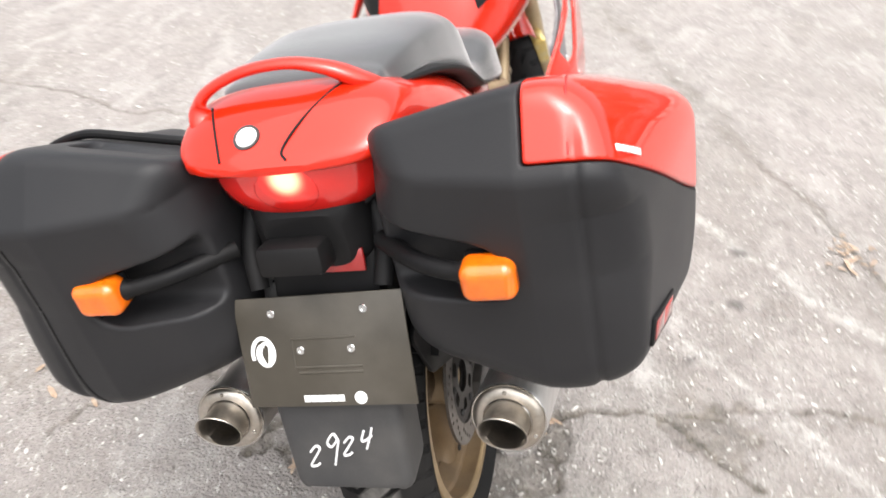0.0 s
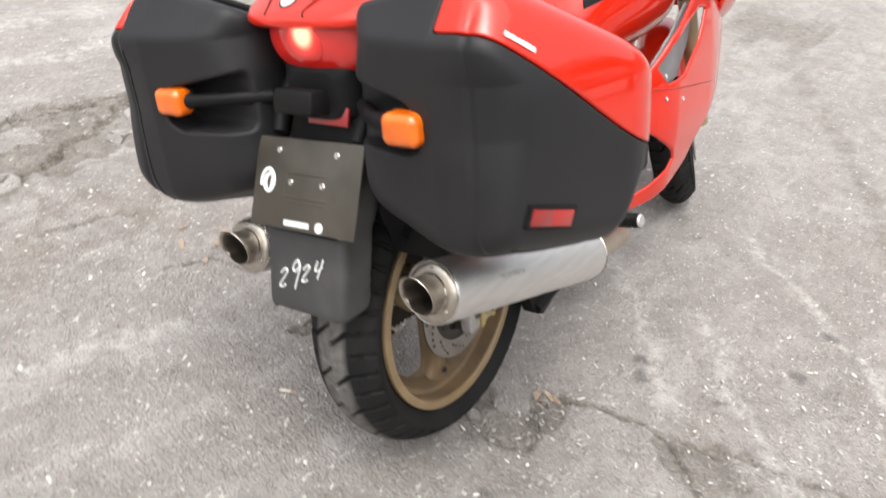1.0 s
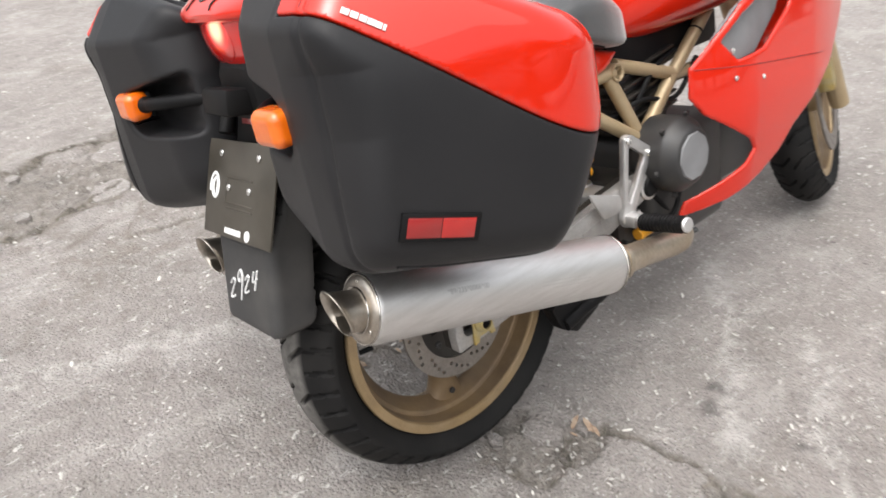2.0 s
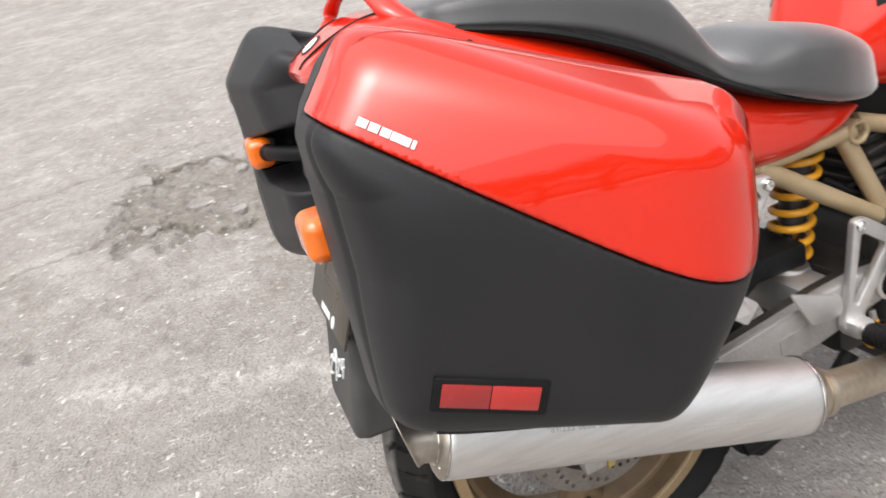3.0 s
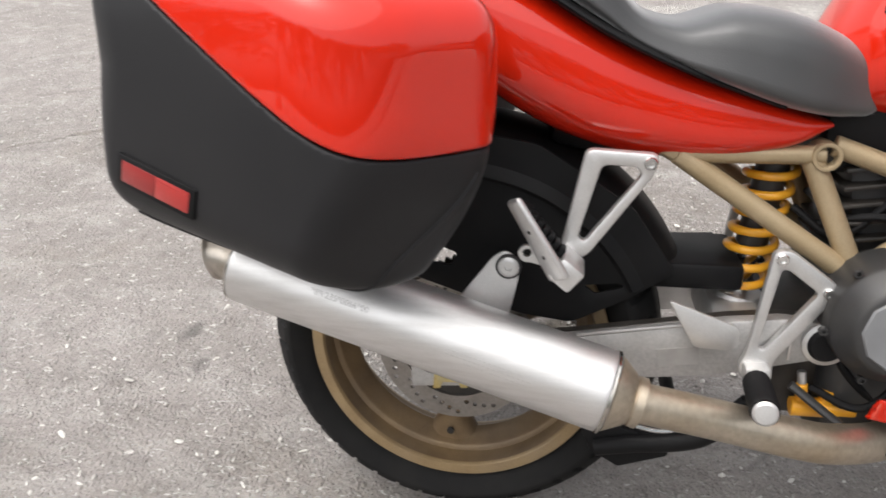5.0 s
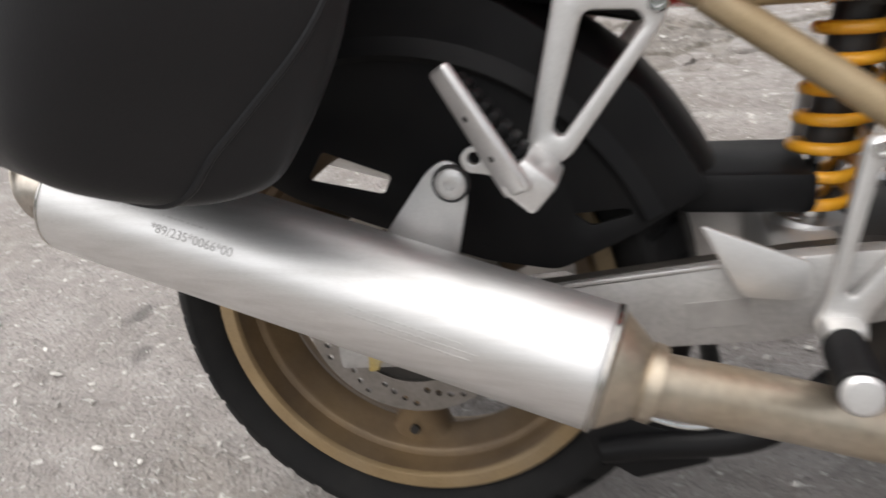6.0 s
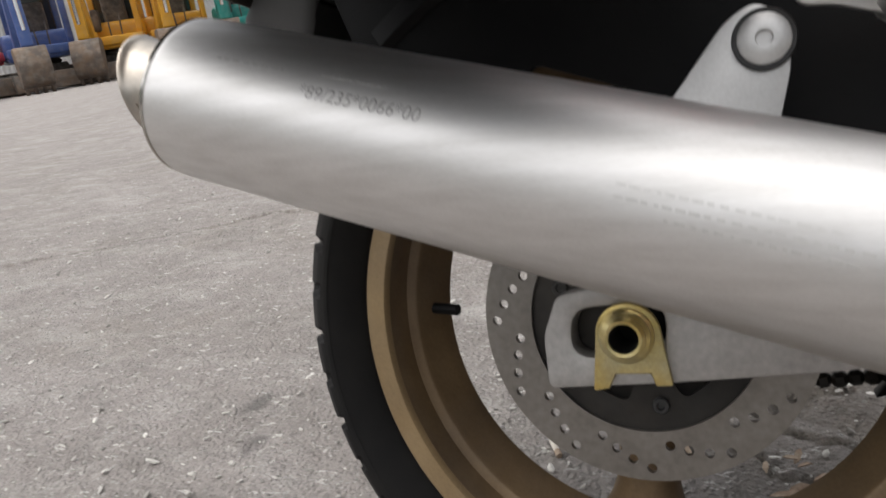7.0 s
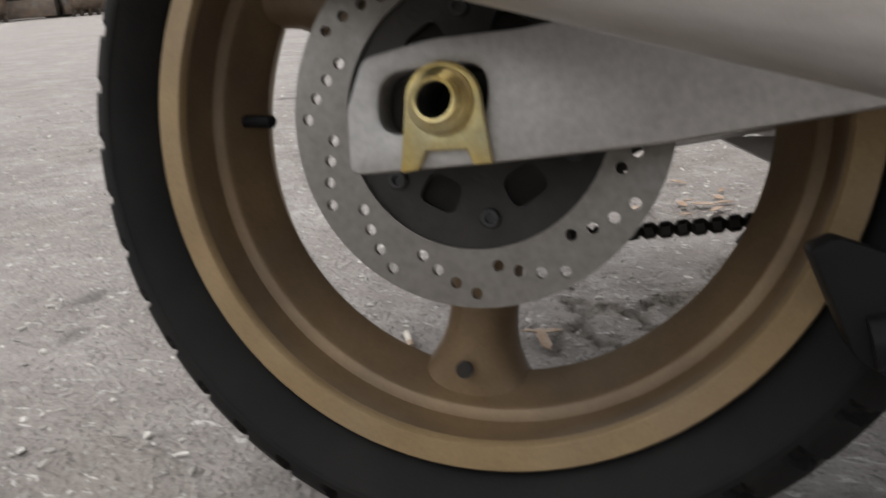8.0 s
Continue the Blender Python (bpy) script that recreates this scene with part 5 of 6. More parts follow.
# ---- side fairings ----
PANEL = [(0.572, 0.300), (0.570, 0.245), (0.595, 0.205), (0.65, 0.165), (0.705, 0.125), (0.725, 0.095), (0.70, 0.066), (0.64, 0.042), (0.568, 0.018), (0.562, -0.012), (0.66, 0.0), (0.76, 0.025), (0.83, 0.055), (0.88, 0.10),
         (0.96, 0.14), (1.06, 0.20), (1.16, 0.30), (1.23, 0.40), (1.27, 0.54), (1.20, 0.66), (1.10, 0.66), (1.0, 0.56), (0.88, 0.49), (0.77, 0.435), (0.69, 0.40), (0.62, 0.345)]
VENT = [(0.640, 0.340), (0.67, 0.302), (0.75, 0.307), (0.85, 0.365), (0.91, 0.43), (0.87, 0.437), (0.77, 0.408), (0.69, 0.378)]


def panel_x(y, z):
    bow = 0.262 - 0.055 * np.clip((0.72 - y) / 0.15, 0, 1.3) ** 1.6 - 0.16 * np.maximum(y - 0.95, 0) ** 1.5 * 2.4
    return bow - 0.40 * np.maximum(z - 0.27, 0) ** 2 - 0.35 * np.maximum(0.20 - z, 0) ** 1.5


def fairing_field(x, y, z):
    shell = np.abs(x - panel_x(y, z)) - 0.005
    d = smax(shell, field_outline(y, z, PANEL) - 0.004, 0.008)
    d = smax(d, -(field_outline(y, z, VENT) - 0.004), 0.008)
    return d


def scoop_field(x, y, z):
    back = np.abs(x - panel_x(y, z) + 0.012 + 0.09 * np.maximum(y - 0.63, 0)) - 0.004
    return smax(back, field_outline(y, z, VENT) - 0.016, 0.006)


for mir in (False, True):
    side = part("side_fairing", skin("side_fairing", fairing_field, (0.0, 0.46, -0.08), (0.30, 1.30, 0.70), 0.0052, mir), RED, bike, "glossy red side fairing with an air outlet")
    part("air_outlet", skin("air_outlet", scoop_field, (0.0, 0.56, 0.27), (0.30, 0.92, 0.48), 0.006, mir), GREY, side, "grey scooped outlet lining")
    seam = [(float(panel_x(y, 0.300 - 0.16 * (y - 0.57))) + 0.0045, y, 0.300 - 0.16 * (y - 0.57)) for y in np.linspace(0.575, 1.0, 18)]
    # the seam's shade is painted on as a darker red bead
    part("panel_seam", (mirrored if mir else (lambda b: b))(tube(seam, 0.0016, 8, 2)), material_dark_red(), side)
    for y, z in ((0.655, 0.318), (0.66, 0.262), (0.74, 0.245)):
        x = float(panel_x(y, z)) + 0.004
        part("fairing_screw", bolt(((-x if mir else x), y, z), 0.006, 0.003, (-1 if mir else 1, 0, 0)), CHROME, side)


def nose_field(x, y, z):
    u, v, w = x / 0.27, (y - 1.12) / 0.36, (z - 0.52) / 0.24
    d = ((np.abs(u) ** 2.4 + np.abs(v) ** 2.4 + np.abs(w) ** 2.4) ** (1 / 2.4) - 1) * 0.24
    d = np.abs(d + 0.006) - 0.006
    return smax(d, smax(1.06 - y, 0.36 - z, 0.01), 0.01)


nose = part("front_fairing", skin("front_fairing", nose_field, (-0.3, 1.02, 0.3), (0.3, 1.52, 0.80), 0.011), RED, bike, "glossy red nose fairing")
for s in (-1, 1):
    inner = sheet(rounded([(0.93, 0.44), (1.17, 0.56), (1.10, 0.64), (0.98, 0.62)], 0.02), [], 0.176, 0.186, 0.002)
    part("inner_panel", inner if s > 0 else mirrored(inner), BLACK, nose, "black inner fairing panel")
    bar = part("handlebar", tube([(0.05 * s, 1.02, 0.60), (0.16 * s, 1.00, 0.60), (0.30 * s, 0.94, 0.585)], 0.012, 14, 6), BLACK, bike)
    part("grip", rod((0.25 * s, 0.963, 0.590), (0.37 * s, 0.905, 0.575), 0.0175, 20), RUBBER, bar)
    part("bar_end", rod((0.37 * s, 0.905, 0.575), (0.385 * s, 0.898, 0.573), 0.015, 16), CHROME, bar)
    part("lever", tube([(0.24 * s, 0.99, 0.59), (0.30 * s, 1.0, 0.585), (0.38 * s, 0.955, 0.572)], 0.006, 10, 6), BLACK, bar)

# ---- front wheel and fork ----
MF = wheel_frame(FRONT_Y, FRONT_Z)
front = rim(0.2335, 0.048, MF, "front_wheel", bike)
tyre(FRONT_R, 0.060, 0.226, MF, "tyre", front)
for k in range(3):
    part("spoke", spoke_bm(40 + 120 * k, 0.03, 0.19, MF), GOLD, front)
part("hub", lathe([(0.012, -0.06), (0.04, -0.055), (0.045, 0), (0.04, 0.055), (0.012, 0.06)], MF, 32), GOLD, front)
fork_legs = []
for s in (-1, 1):
    part("disc", brake_disc(0.16, 0.115, 0.07 * s, FRONT_Y, FRONT_Z, 14), DISC, front, "drilled steel brake disc")
    leg = part("fork_leg", rod((0.10 * s, 1.44, -0.05), (0.10 * s, 1.17, 0.52), 0.026, 24), FRAME, bike, "gold-coloured fork leg")
    fork_legs.append(leg)
    part("caliper", block((0.05, 0.06, 0.10), (0.088 * s, 1.33, 0.07), (25, 0, 0), 0.012), ZINC, leg, "gold brake caliper")


def front_guard():
    bm = hugger_bm()
    bmesh.ops.scale(bm, vec=(0.72, 0.93, 0.93), verts=bm.verts)
    bmesh.ops.rotate(bm, cent=(0, 0, 0), matrix=Matrix.Rotation(radians(14), 3, "X"), verts=bm.verts)
    bmesh.ops.translate(bm, vec=(0, FRONT_Y, FRONT_Z), verts=bm.verts)
    return bm


guard = part("front_mudguard", front_guard(), RED, bike, "red front mudguard")
# the bars are turned to the left
STEER = Matrix.Translation((0, 1.40, 0)) @ Matrix.Rotation(radians(21), 4, Vector((0, -0.43, 0.90))) @ Matrix.Translation((0, -1.40, 0))
for ob in [front, guard] + fork_legs:
    ob.matrix_local = STEER

# ---- trellis frame, shock absorber and engine ----
A, B, C_, D_ = Vector((0.092, 0.482, 0.318)), Vector((0.108, 0.537, 0.158)), Vector((0.10, 0.30, 0.318)), Vector((0.10, 0.665, 0.264))
TOP = Vector((0.10, 0.87, 0.36))
trellis = tagged(new("trellis_frame"), "")
trellis.parent = bike


def pair(name, a, b, r, mat, parent, seg=20):
    for s in (1, -1):
        f = Vector((s, 1, 1))
        part(name, rod(Vector(a) * f, Vector(b) * f, r, seg), mat, parent)


def ring_end(c, parent):
    for s in (1, -1):
        p = Vector((c.x * s, c.y, c.z))
        m = axis_frame(p - Vector((0.02 * s, 0, 0)), p)
        part("tube_end", lathe([(0.0125, 0.0), (0.0125, 0.034), (0.014, 0.036), (0.0178, 0.036), (0.0185, 0.034), (0.0185, 0.0)], m, 28, closed=True), FRAME, parent)
        part("tube_bore", lathe([(0, 0.012), (0.0126, 0.012), (0.0126, 0.02), (0, 0.0201)], m, 24), DARKHOLE, parent)


pair("frame_tube", C_, B + Vector((0, -0.012, 0.008)), 0.0145, FRAME, trellis)
pair("frame_tube", A + Vector((-0.005, -0.02, 0.01)), B + Vector((-0.005, -0.006, 0.016)), 0.0145, FRAME, trellis)
pair("frame_tube", A + Vector((-0.004, 0.01, 0.012)), D_ + Vector((0, 0, 0.004)), 0.0140, FRAME, trellis)
pair("frame_tube", B + Vector((0, 0.008, 0.014)), D_, 0.0145, FRAME, trellis)
pair("frame_tube", D_, Vector((0.095, 0.95, 0.47)), 0.0145, FRAME, trellis)
pair("frame_tube", D_ + Vector((0, -0.02, 0)), Vector((0.09, 0.78, 0.255)), 0.0145, FRAME, trellis)
pair("frame_tube", C_, Vector((0.10, 0.10, 0.43)), 0.0135, FRAME, trellis)
pair("frame_tube", C_, A, 0.0125, FRAME, trellis)
ring_end(A, trellis)
ring_end(B, trellis)
for t in (0.25, 0.75):
    c = B.lerp(D_, t) if t < 0.5 else D_.lerp(Vector((0.095, 0.95, 0.47)), 0.35)
    d = (D_ - B).normalized()
    part("cable_tie", lathe([(0.0145, -0.002), (0.0162, -0.002), (0.0162, 0.002), (0.0145, 0.002)], axis_frame(c, c + d), 24, closed=True), BLACK, trellis)

S0, S1 = Vector((0.022, 0.412, 0.105)), Vector((0.036, 0.436, 0.300))
shock = part("shock_absorber", rod(S0.lerp(S1, -0.25), S1 + (S1 - S0) * 0.2, 0.014, 24), CHROME, bike, "rear shock absorber with a yellow spring")
coil = []
for k in range(241):
    t = k / 240
    turns = 7.2
    m = axis_frame(S0, S1)
    a = 2 * math.pi * turns * t
    coil.append(m @ Vector((0.031 * math.cos(a), 0.031 * math.sin(a), t * (S1 - S0).length)))
part("spring", tube(coil, 0.0062, 12, 1), SPRING, shock, "yellow coil spring")
part("spring_seat", lathe([(0.014, -0.022), (0.034, -0.02), (0.036, -0.010), (0.034, -0.004), (0.014, -0.004)], axis_frame(S0, S1), 32), CAST, shock)
part("spring_cap", lathe([(0.014, 0.0), (0.034, 0.002), (0.035, 0.012), (0.014, 0.014)], axis_frame(S1, S1 * 2 - S0), 32), OILED, shock)
part("damper_body", rod(S0.lerp(S1, 0.35), S1 + (S1 - S0) * 0.12, 0.022, 28), ENGINE, shock)
part("rocker_link", block((0.05, 0.10, 0.035), (0.02, 0.43, 0.075), (-20, 0, 0), 0.01), CAST, shock)

engine = part("engine", block((0.26, 0.30, 0.26), (0, 0.66, 0.03), (0, 0, 0), 0.03, 3), ENGINE, bike, "dark grey twin cylinder engine")
part("clutch_cover", lathe([(0.080, -0.06), (0.080, 0.0), (0.077, 0.010), (0.064, 0.022), (0.060, 0.030), (0.053, 0.034), (0, 0.035)], axis_frame((0.172, 0.572, 0.124), (0.4, 0.572, 0.124)), 48), ENGINE, engine, "round dark grey clutch cover")
part("cover_flat", lathe([(0, 0), (0.051, 0), (0.049, 0.003), (0, 0.0035)], axis_frame((0.206, 0.572, 0.124), (0.4, 0.572, 0.124)), 10), GREY, engine)
for k in range(6):
    a = radians(60 * k + 10)
    part("cover_bolt", bolt((0.170, 0.572 + 0.085 * math.cos(a), 0.124 + 0.085 * math.sin(a)), 0.006, 0.007), ENGINE, engine)
part("upright_cylinder", block((0.15, 0.15, 0.22), (0, 0.60, 0.26), (8, 0, 0), 0.02), ENGINE, engine)
for k in range(6):
    part("cooling_fin", block((0.19, 0.18, 0.006), (0, 0.60, 0.19 + 0.024 * k), (8, 0, 0), 0.002), OILED, engine)
part("rear_case", block((0.20, 0.12, 0.16), (0, 0.50, 0.02), (0, 0, 0), 0.02), OILED, engine)
part("airbox", block((0.17, 0.40, 0.17), (0, 0.68, 0.375), (0, 0, 0), 0.02), BLACK, engine)
part("battery_tray", block((0.15, 0.125, 0.040), (0, 0.345, 0.136), (0, 0, 0), 0.008), BLACK, bike)
part("battery_box", block((0.15, 0.13, 0.12), (-0.005, 0.205, 0.365), (-12, 0, 0), 0.015), BLACK, bike)
part("horizontal_cylinder", block((0.15, 0.24, 0.16), (0, 0.92, 0.02), (0, 0, 0), 0.02), ENGINE, engine)
for pts in ([(0.10, 0.50, 0.10), (0.13, 0.54, 0.03), (0.12, 0.60, -0.03)], [(0.07, 0.49, 0.22), (0.10, 0.56, 0.24), (0.11, 0.66, 0.22), (0.10, 0.76, 0.28)], [(0.12, 0.50, 0.00), (0.15, 0.56, -0.01), (0.14, 0.62, 0.05)],
            [(0.06, 0.46, 0.24), (0.085, 0.52, 0.21), (0.10, 0.60, 0.29), (0.09, 0.7, 0.31)], [(0.05, 0.44, 0.02), (0.09, 0.50, -0.02), (0.12, 0.57, -0.045)]):
    part("hose", tube(pts, 0.0055, 10, 8), BLACK, engine)
cyl = part("brake_cylinder", rod((0.118, 0.478, -0.032), (0.118, 0.562, -0.030), 0.0135, 24), SPRING, bike, "yellow anodised rear brake cylinder")
part("port", rod((0.118, 0.492, -0.025), (0.118, 0.490, 0.004), 0.008, 16), SPRING, cyl)
part("port", rod((0.118, 0.525, -0.025), (0.118, 0.524, -0.002), 0.011, 16), SPRING, cyl)
part("union", rod((0.118, 0.490, 0.004), (0.116, 0.488, 0.022), 0.006, 12), CAST, cyl)
part("pedal_arm", tube([(0.135, 0.47, 0.01), (0.16, 0.55, -0.045), (0.175, 0.585, -0.056), (0.18, 0.60, -0.056)], 0.008, 12, 8, 0.7), ENGINE, bike, "dark metal brake pedal")


# ---- foot rests ----
def passenger_rest(s):
    f = Vector((s, 1, 1))

    def at(*p):
        return Vector(p) * f

    fix = mirrored if s < 0 else (lambda b: b)
    outline = rounded([(0.176, 0.338), (0.266, 0.333), (0.262, 0.308), (0.184, 0.196), (0.160, 0.188), (0.148, 0.204)], 0.011)
    inner = rounded([(0.197, 0.318), (0.240, 0.316), (0.246, 0.306), (0.179, 0.216), (0.171, 0.222)], 0.010)
    br = part("passenger_footrest", fix(sheet(outline, [inner], 0.152, 0.168, 0.0035)), CAST, bike, "silver triangular passenger footrest bracket")
    part("mount_bolt", bolt(at(0.168, 0.2555, 0.3215), 0.0085, 0.006, (s, 0, 0)), CHROME, br)
    part("peg_block", fix(block((0.062, 0.036, 0.034), (0.198, 0.158, 0.190), (-40, 0, 0), 0.005)), CAST, br)
    foot, tip = Vector((0.228, 0.151, 0.186)), Vector((0.229, 0.092, 0.286))
    along_ = (tip - foot).normalized()
    face = Vector((0.76, -0.55, -0.35))
    face = (face - along_ * face.dot(along_)).normalized()
    blade = block((0.034, 0.118, 0.010), bevel=0.0045, seg=3)
    for v in blade.verts:
        v.co.x *= 1.0 - 0.40 * max(0, v.co.y / 0.059) ** 2
    blade.transform(Matrix.Translation((foot + tip) / 2) @ Matrix((along_.cross(face), along_, face)).transposed().to_4x4())
    peg_ = part("folded_peg", fix(blade), CAST, br, "silver folded footpeg")
    for u in (0.30, 0.62):
        c = foot.lerp(tip, u) + face * 0.0048
        # small dark discs paint the shade in the peg's bolt holes
        part("peg_hole_disc", lathe([(0, 0.0006), (0.0026, 0.0006), (0.0030, 0)], axis_frame(c * f, (c + face) * f), 12), DARKHOLE, peg_)
    for k in range(7):
        part("rubber_tooth", fix(block((0.022, 0.008, 0.012), (0.208, 0.108 + 0.0072 * k, 0.268 - 0.0085 * k), (-40, 0, 0), 0.002)), BLACK, br)
    part("peg_rubber", fix(block((0.024, 0.018, 0.085), (0.208, 0.120, 0.240), (33, 0, 0), 0.004)), BLACK, br)
    lug_ = sheet(rounded([(0.094, 0.206), (0.100, 0.193), (0.116, 0.192), (0.150, 0.180), (0.160, 0.196), (0.120, 0.214), (0.102, 0.216)], 0.008), [circle((0.1075, 0.2055), 0.0055, 14)], 0.184, 0.191, 0.001)
    part("lug", fix(lug_), CAST, br)
    br.matrix_local = pose(0, 0.006, -0.003)
    return br


def rider_rest(s):
    f = Vector((s, 1, 1))

    def at(*p):
        return Vector(p) * f

    fix = mirrored if s < 0 else (lambda b: b)
    outline = rounded([(0.424, 0.206), (0.445, 0.207), (0.508, 0.160), (0.500, 0.138), (0.440, 0.050), (0.440, 0.020), (0.405, 0.018), (0.395, 0.040), (0.405, 0.062)], 0.010)
    inner = rounded([(0.436, 0.180), (0.444, 0.180), (0.484, 0.150), (0.426, 0.066), (0.418, 0.070)], 0.008)
    br = part("rider_footrest", fix(sheet(outline, [inner], 0.138, 0.152, 0.003)), CAST, bike, "silver rider footrest bracket with a black peg")
    guard = sheet(rounded([(0.298, 0.133), (0.392, 0.098), (0.394, 0.070), (0.378, 0.064), (0.336, 0.066)], 0.008), [], 0.150, 0.156, 0.0018)
    part("heel_guard", fix(guard), CAST, br, "silver heel guard plate")
    part("mount_bolt", bolt(at(0.152, 0.4335, 0.1955), 0.008, 0.005, (s, 0, 0)), CHROME, br)
    part("mount_bolt", bolt(at(0.152, 0.4955, 0.1515), 0.008, 0.005, (s, 0, 0)), CHROME, br)
    part("peg_block", fix(block((0.03, 0.034, 0.026), (0.160, 0.418, 0.036), (0, 0, 0), 0.005)), CAST, br)
    peg = [(0.0095, 0.0), (0.0175, 0.002)] + [(0.0178 if k % 2 else 0.0162, 0.006 + 0.0045 * k) for k in range(23)] + [(0.0165, 0.112), (0.0, 0.112)]
    part("peg_rubber", lathe(peg, axis_frame(at(0.185, 0.414, 0.036), at(0.31, 0.399, 0.058)), 20), BLACK, br, "ribbed black peg rubber")
    part("peg_end", lathe([(0.0, 0.006), (0.012, 0.005), (0.0150, 0.002), (0.0150, 0), (0, 0)], axis_frame(at(0.296, 0.4005, 0.0555), at(0.35, 0.394, 0.064)), 20), CAST, br)
    part("peg_pin", rod(at(0.155, 0.418, 0.036), at(0.19, 0.414, 0.038), 0.009, 16), CAST, br)
    return br


for s in (1, -1):
    passenger_rest(s)
    rider_rest(s)

# ---- tail underside, plate and indicators ----
under = part("under_tail", loft([(-0.262, 0.520, 0.445, 0.052), (-0.25, 0.535, 0.440, 0.066), (-0.20, 0.545, 0.42, 0.082), (-0.10, 0.535, 0.38, 0.095), (0.02, 0.46, 0.34, 0.10)], 5, 32, 30, CX), BLACK, bike, "black plastic under-tail housing")
part("plate_bracket", block((0.15, 0.05, 0.17), (CX, -0.225, 0.42), (-20, 0, 0), 0.01), BLACK, under)
part("lamp_shelf", block((0.086, 0.078, 0.040), (CX - 0.012, -0.262, 0.472), (-12, 0, 0), 0.008), BLACK, under)
part("rear_reflector", block((0.085, 0.006, 0.030), (CX + 0.022, -0.256, 0.450), (-15, 0, 0), 0.002), REFLEX, under, "red rear reflector")
part("side_strut", tube([(0.085, -0.20, 0.515), (0.098, -0.235, 0.46), (0.092, -0.262, 0.415)], 0.013, 12, 6), BLACK, under)
part("side_strut", tube([(-0.075, -0.20, 0.515), (-0.085, -0.235, 0.46), (-0.078, -0.262, 0.415)], 0.013, 12, 6), BLACK, under)


def flap_field(x, y, z):
    c = -0.002
    wide = 0.087 + 0.02 * (z - 0.13)
    rear_y = -0.322 - 0.2 * np.maximum(0.27 - z, 0) + 0.6 * np.maximum(z - 0.262, 0)
    d = smax(smax(np.abs(x - c) - wide, rear_y - y, 0.02), y - rear_y - 0.085, 0.02)
    d = smax(smax(d, 0.108 - z, 0.034), z - 0.46, 0.02)
    hollow = smax(smax(np.abs(x - c) - wide + 0.006, rear_y + 0.006 - y, 0.02), z - 0.44, 0.02)
    return smax(d, -hollow, 0.004)


flap = part("mudflap", skin("mudflap", flap_field, (-0.11, -0.38, 0.098), (0.11, -0.20, 0.48), 0.005), FLAP, bike, "black plastic mudflap with chalked figures")


def rear_y(z):
    return -0.322 - 0.2 * max(0.27 - z, 0) + 0.6 * max(z - 0.262, 0)


def stroke(pts, r=0.0021):
    return tube([(x, rear_y(z) - 0.0012, z) for x, z in pts], r, 8, 5, 0.8)


def figures():
    two = [(-0.9, 0.55), (-0.3, 0.95), (0.25, 0.6), (-0.1, 0.0), (-0.6, -0.75), (0.1, -0.95), (0.5, -0.8)]
    nine = [(0.5, 0.45), (0.0, 0.95), (-0.5, 0.45), (-0.05, 0.05), (0.5, 0.5), (0.45, -0.3), (0.35, -1.3)]
    four = [[(-0.45, 0.85), (-0.55, 0.05), (-0.1, -0.1), (0.6, 0.2)], [(0.45, 0.9), (0.4, 0.1), (0.25, -0.9)]]
    out = []
    for shape, cx, cz, s in (([two], -0.044, 0.184, 0.018), ([nine], -0.018, 0.198, 0.023), ([two], 0.008, 0.201, 0.016), (four, 0.034, 0.212, 0.018)):
        for line in shape:
            out.append(stroke([(cx + s * 0.72 * a + 0.006 * b, cz + s * 1.0 * b + 0.004 * a) for a, b in line]))
    return joined(*out)


part("chalk_number", figures(), CHALK, flap, "the chalked number 2924")

PTL, PTR, PBL = Vector((-0.116, -0.273, 0.408)), Vector((0.120, -0.275, 0.416)), Vector((-0.115, -0.332, 0.270))
plate_pts = [PBL, PBL + (PTR - PTL), PTL]
plate = part("plate_backing", on_panel((1, 1, 0.004), plate_pts, 0.0, 0.0015), PLATE, bike, "dark olive plate backing with no number")
PU, PV = (PTR - PTL), (PTL - PBL)
PN = PU.cross(PV).normalized()
if PN.y > 0:
    PN = -PN


def on_plate(u, v, lift=0.002):
    return PBL + PU * u + PV * v + PN * lift


for u, v in ((0.225, 0.86), (0.77, 0.86), (0.37, 0.52), (0.67, 0.52)):
    part("screw", bolt(on_plate(u, v), 0.0058, 0.0032, PN), CHROME, plate)
for a, b in (((0.32, 0.62), (0.70, 0.62)), ((0.32, 0.62), (0.32, 0.36)), ((0.32, 0.36), (0.72, 0.36)), ((0.34, 0.31), (0.72, 0.31))):
    part("pressed_line", rod(on_plate(*a, 0.001), on_plate(*b, 0.001), 0.0022, 8), PLATE, plate)
for k in range(6):
    u = 0.345 + 0.041 * k
    part("printed_bar", on_panel((1, 1, 0.001), [on_plate(u, 0.045), on_plate(u + 0.037, 0.045), on_plate(u, 0.105)], 0.0, 0), WHITE, plate)
part("printed_dot", lathe([(0, 0.001), (0.0085, 0.001), (0.0085, 0)], axis_frame(on_plate(0.685, 0.075), on_plate(0.685, 0.075, 0.1)), 24), WHITE, plate)
swirl = []
for k in range(30):
    a = radians(200 - 16.5 * k)
    rr = 0.021 - 0.0004 * k
    swirl.append(on_plate(0.145 + rr * math.cos(a) / 0.236 * 0.85, 0.50 + rr * 1.15 * math.sin(a) / 0.15, 0.0022))
tail_stroke = [on_plate(0.145 + du, 0.50 + dv, 0.0022) for du, dv in ((0.02, -0.12), (0.035, 0.06), (0.0, 0.09), (-0.025, 0.0), (-0.005, -0.10))]
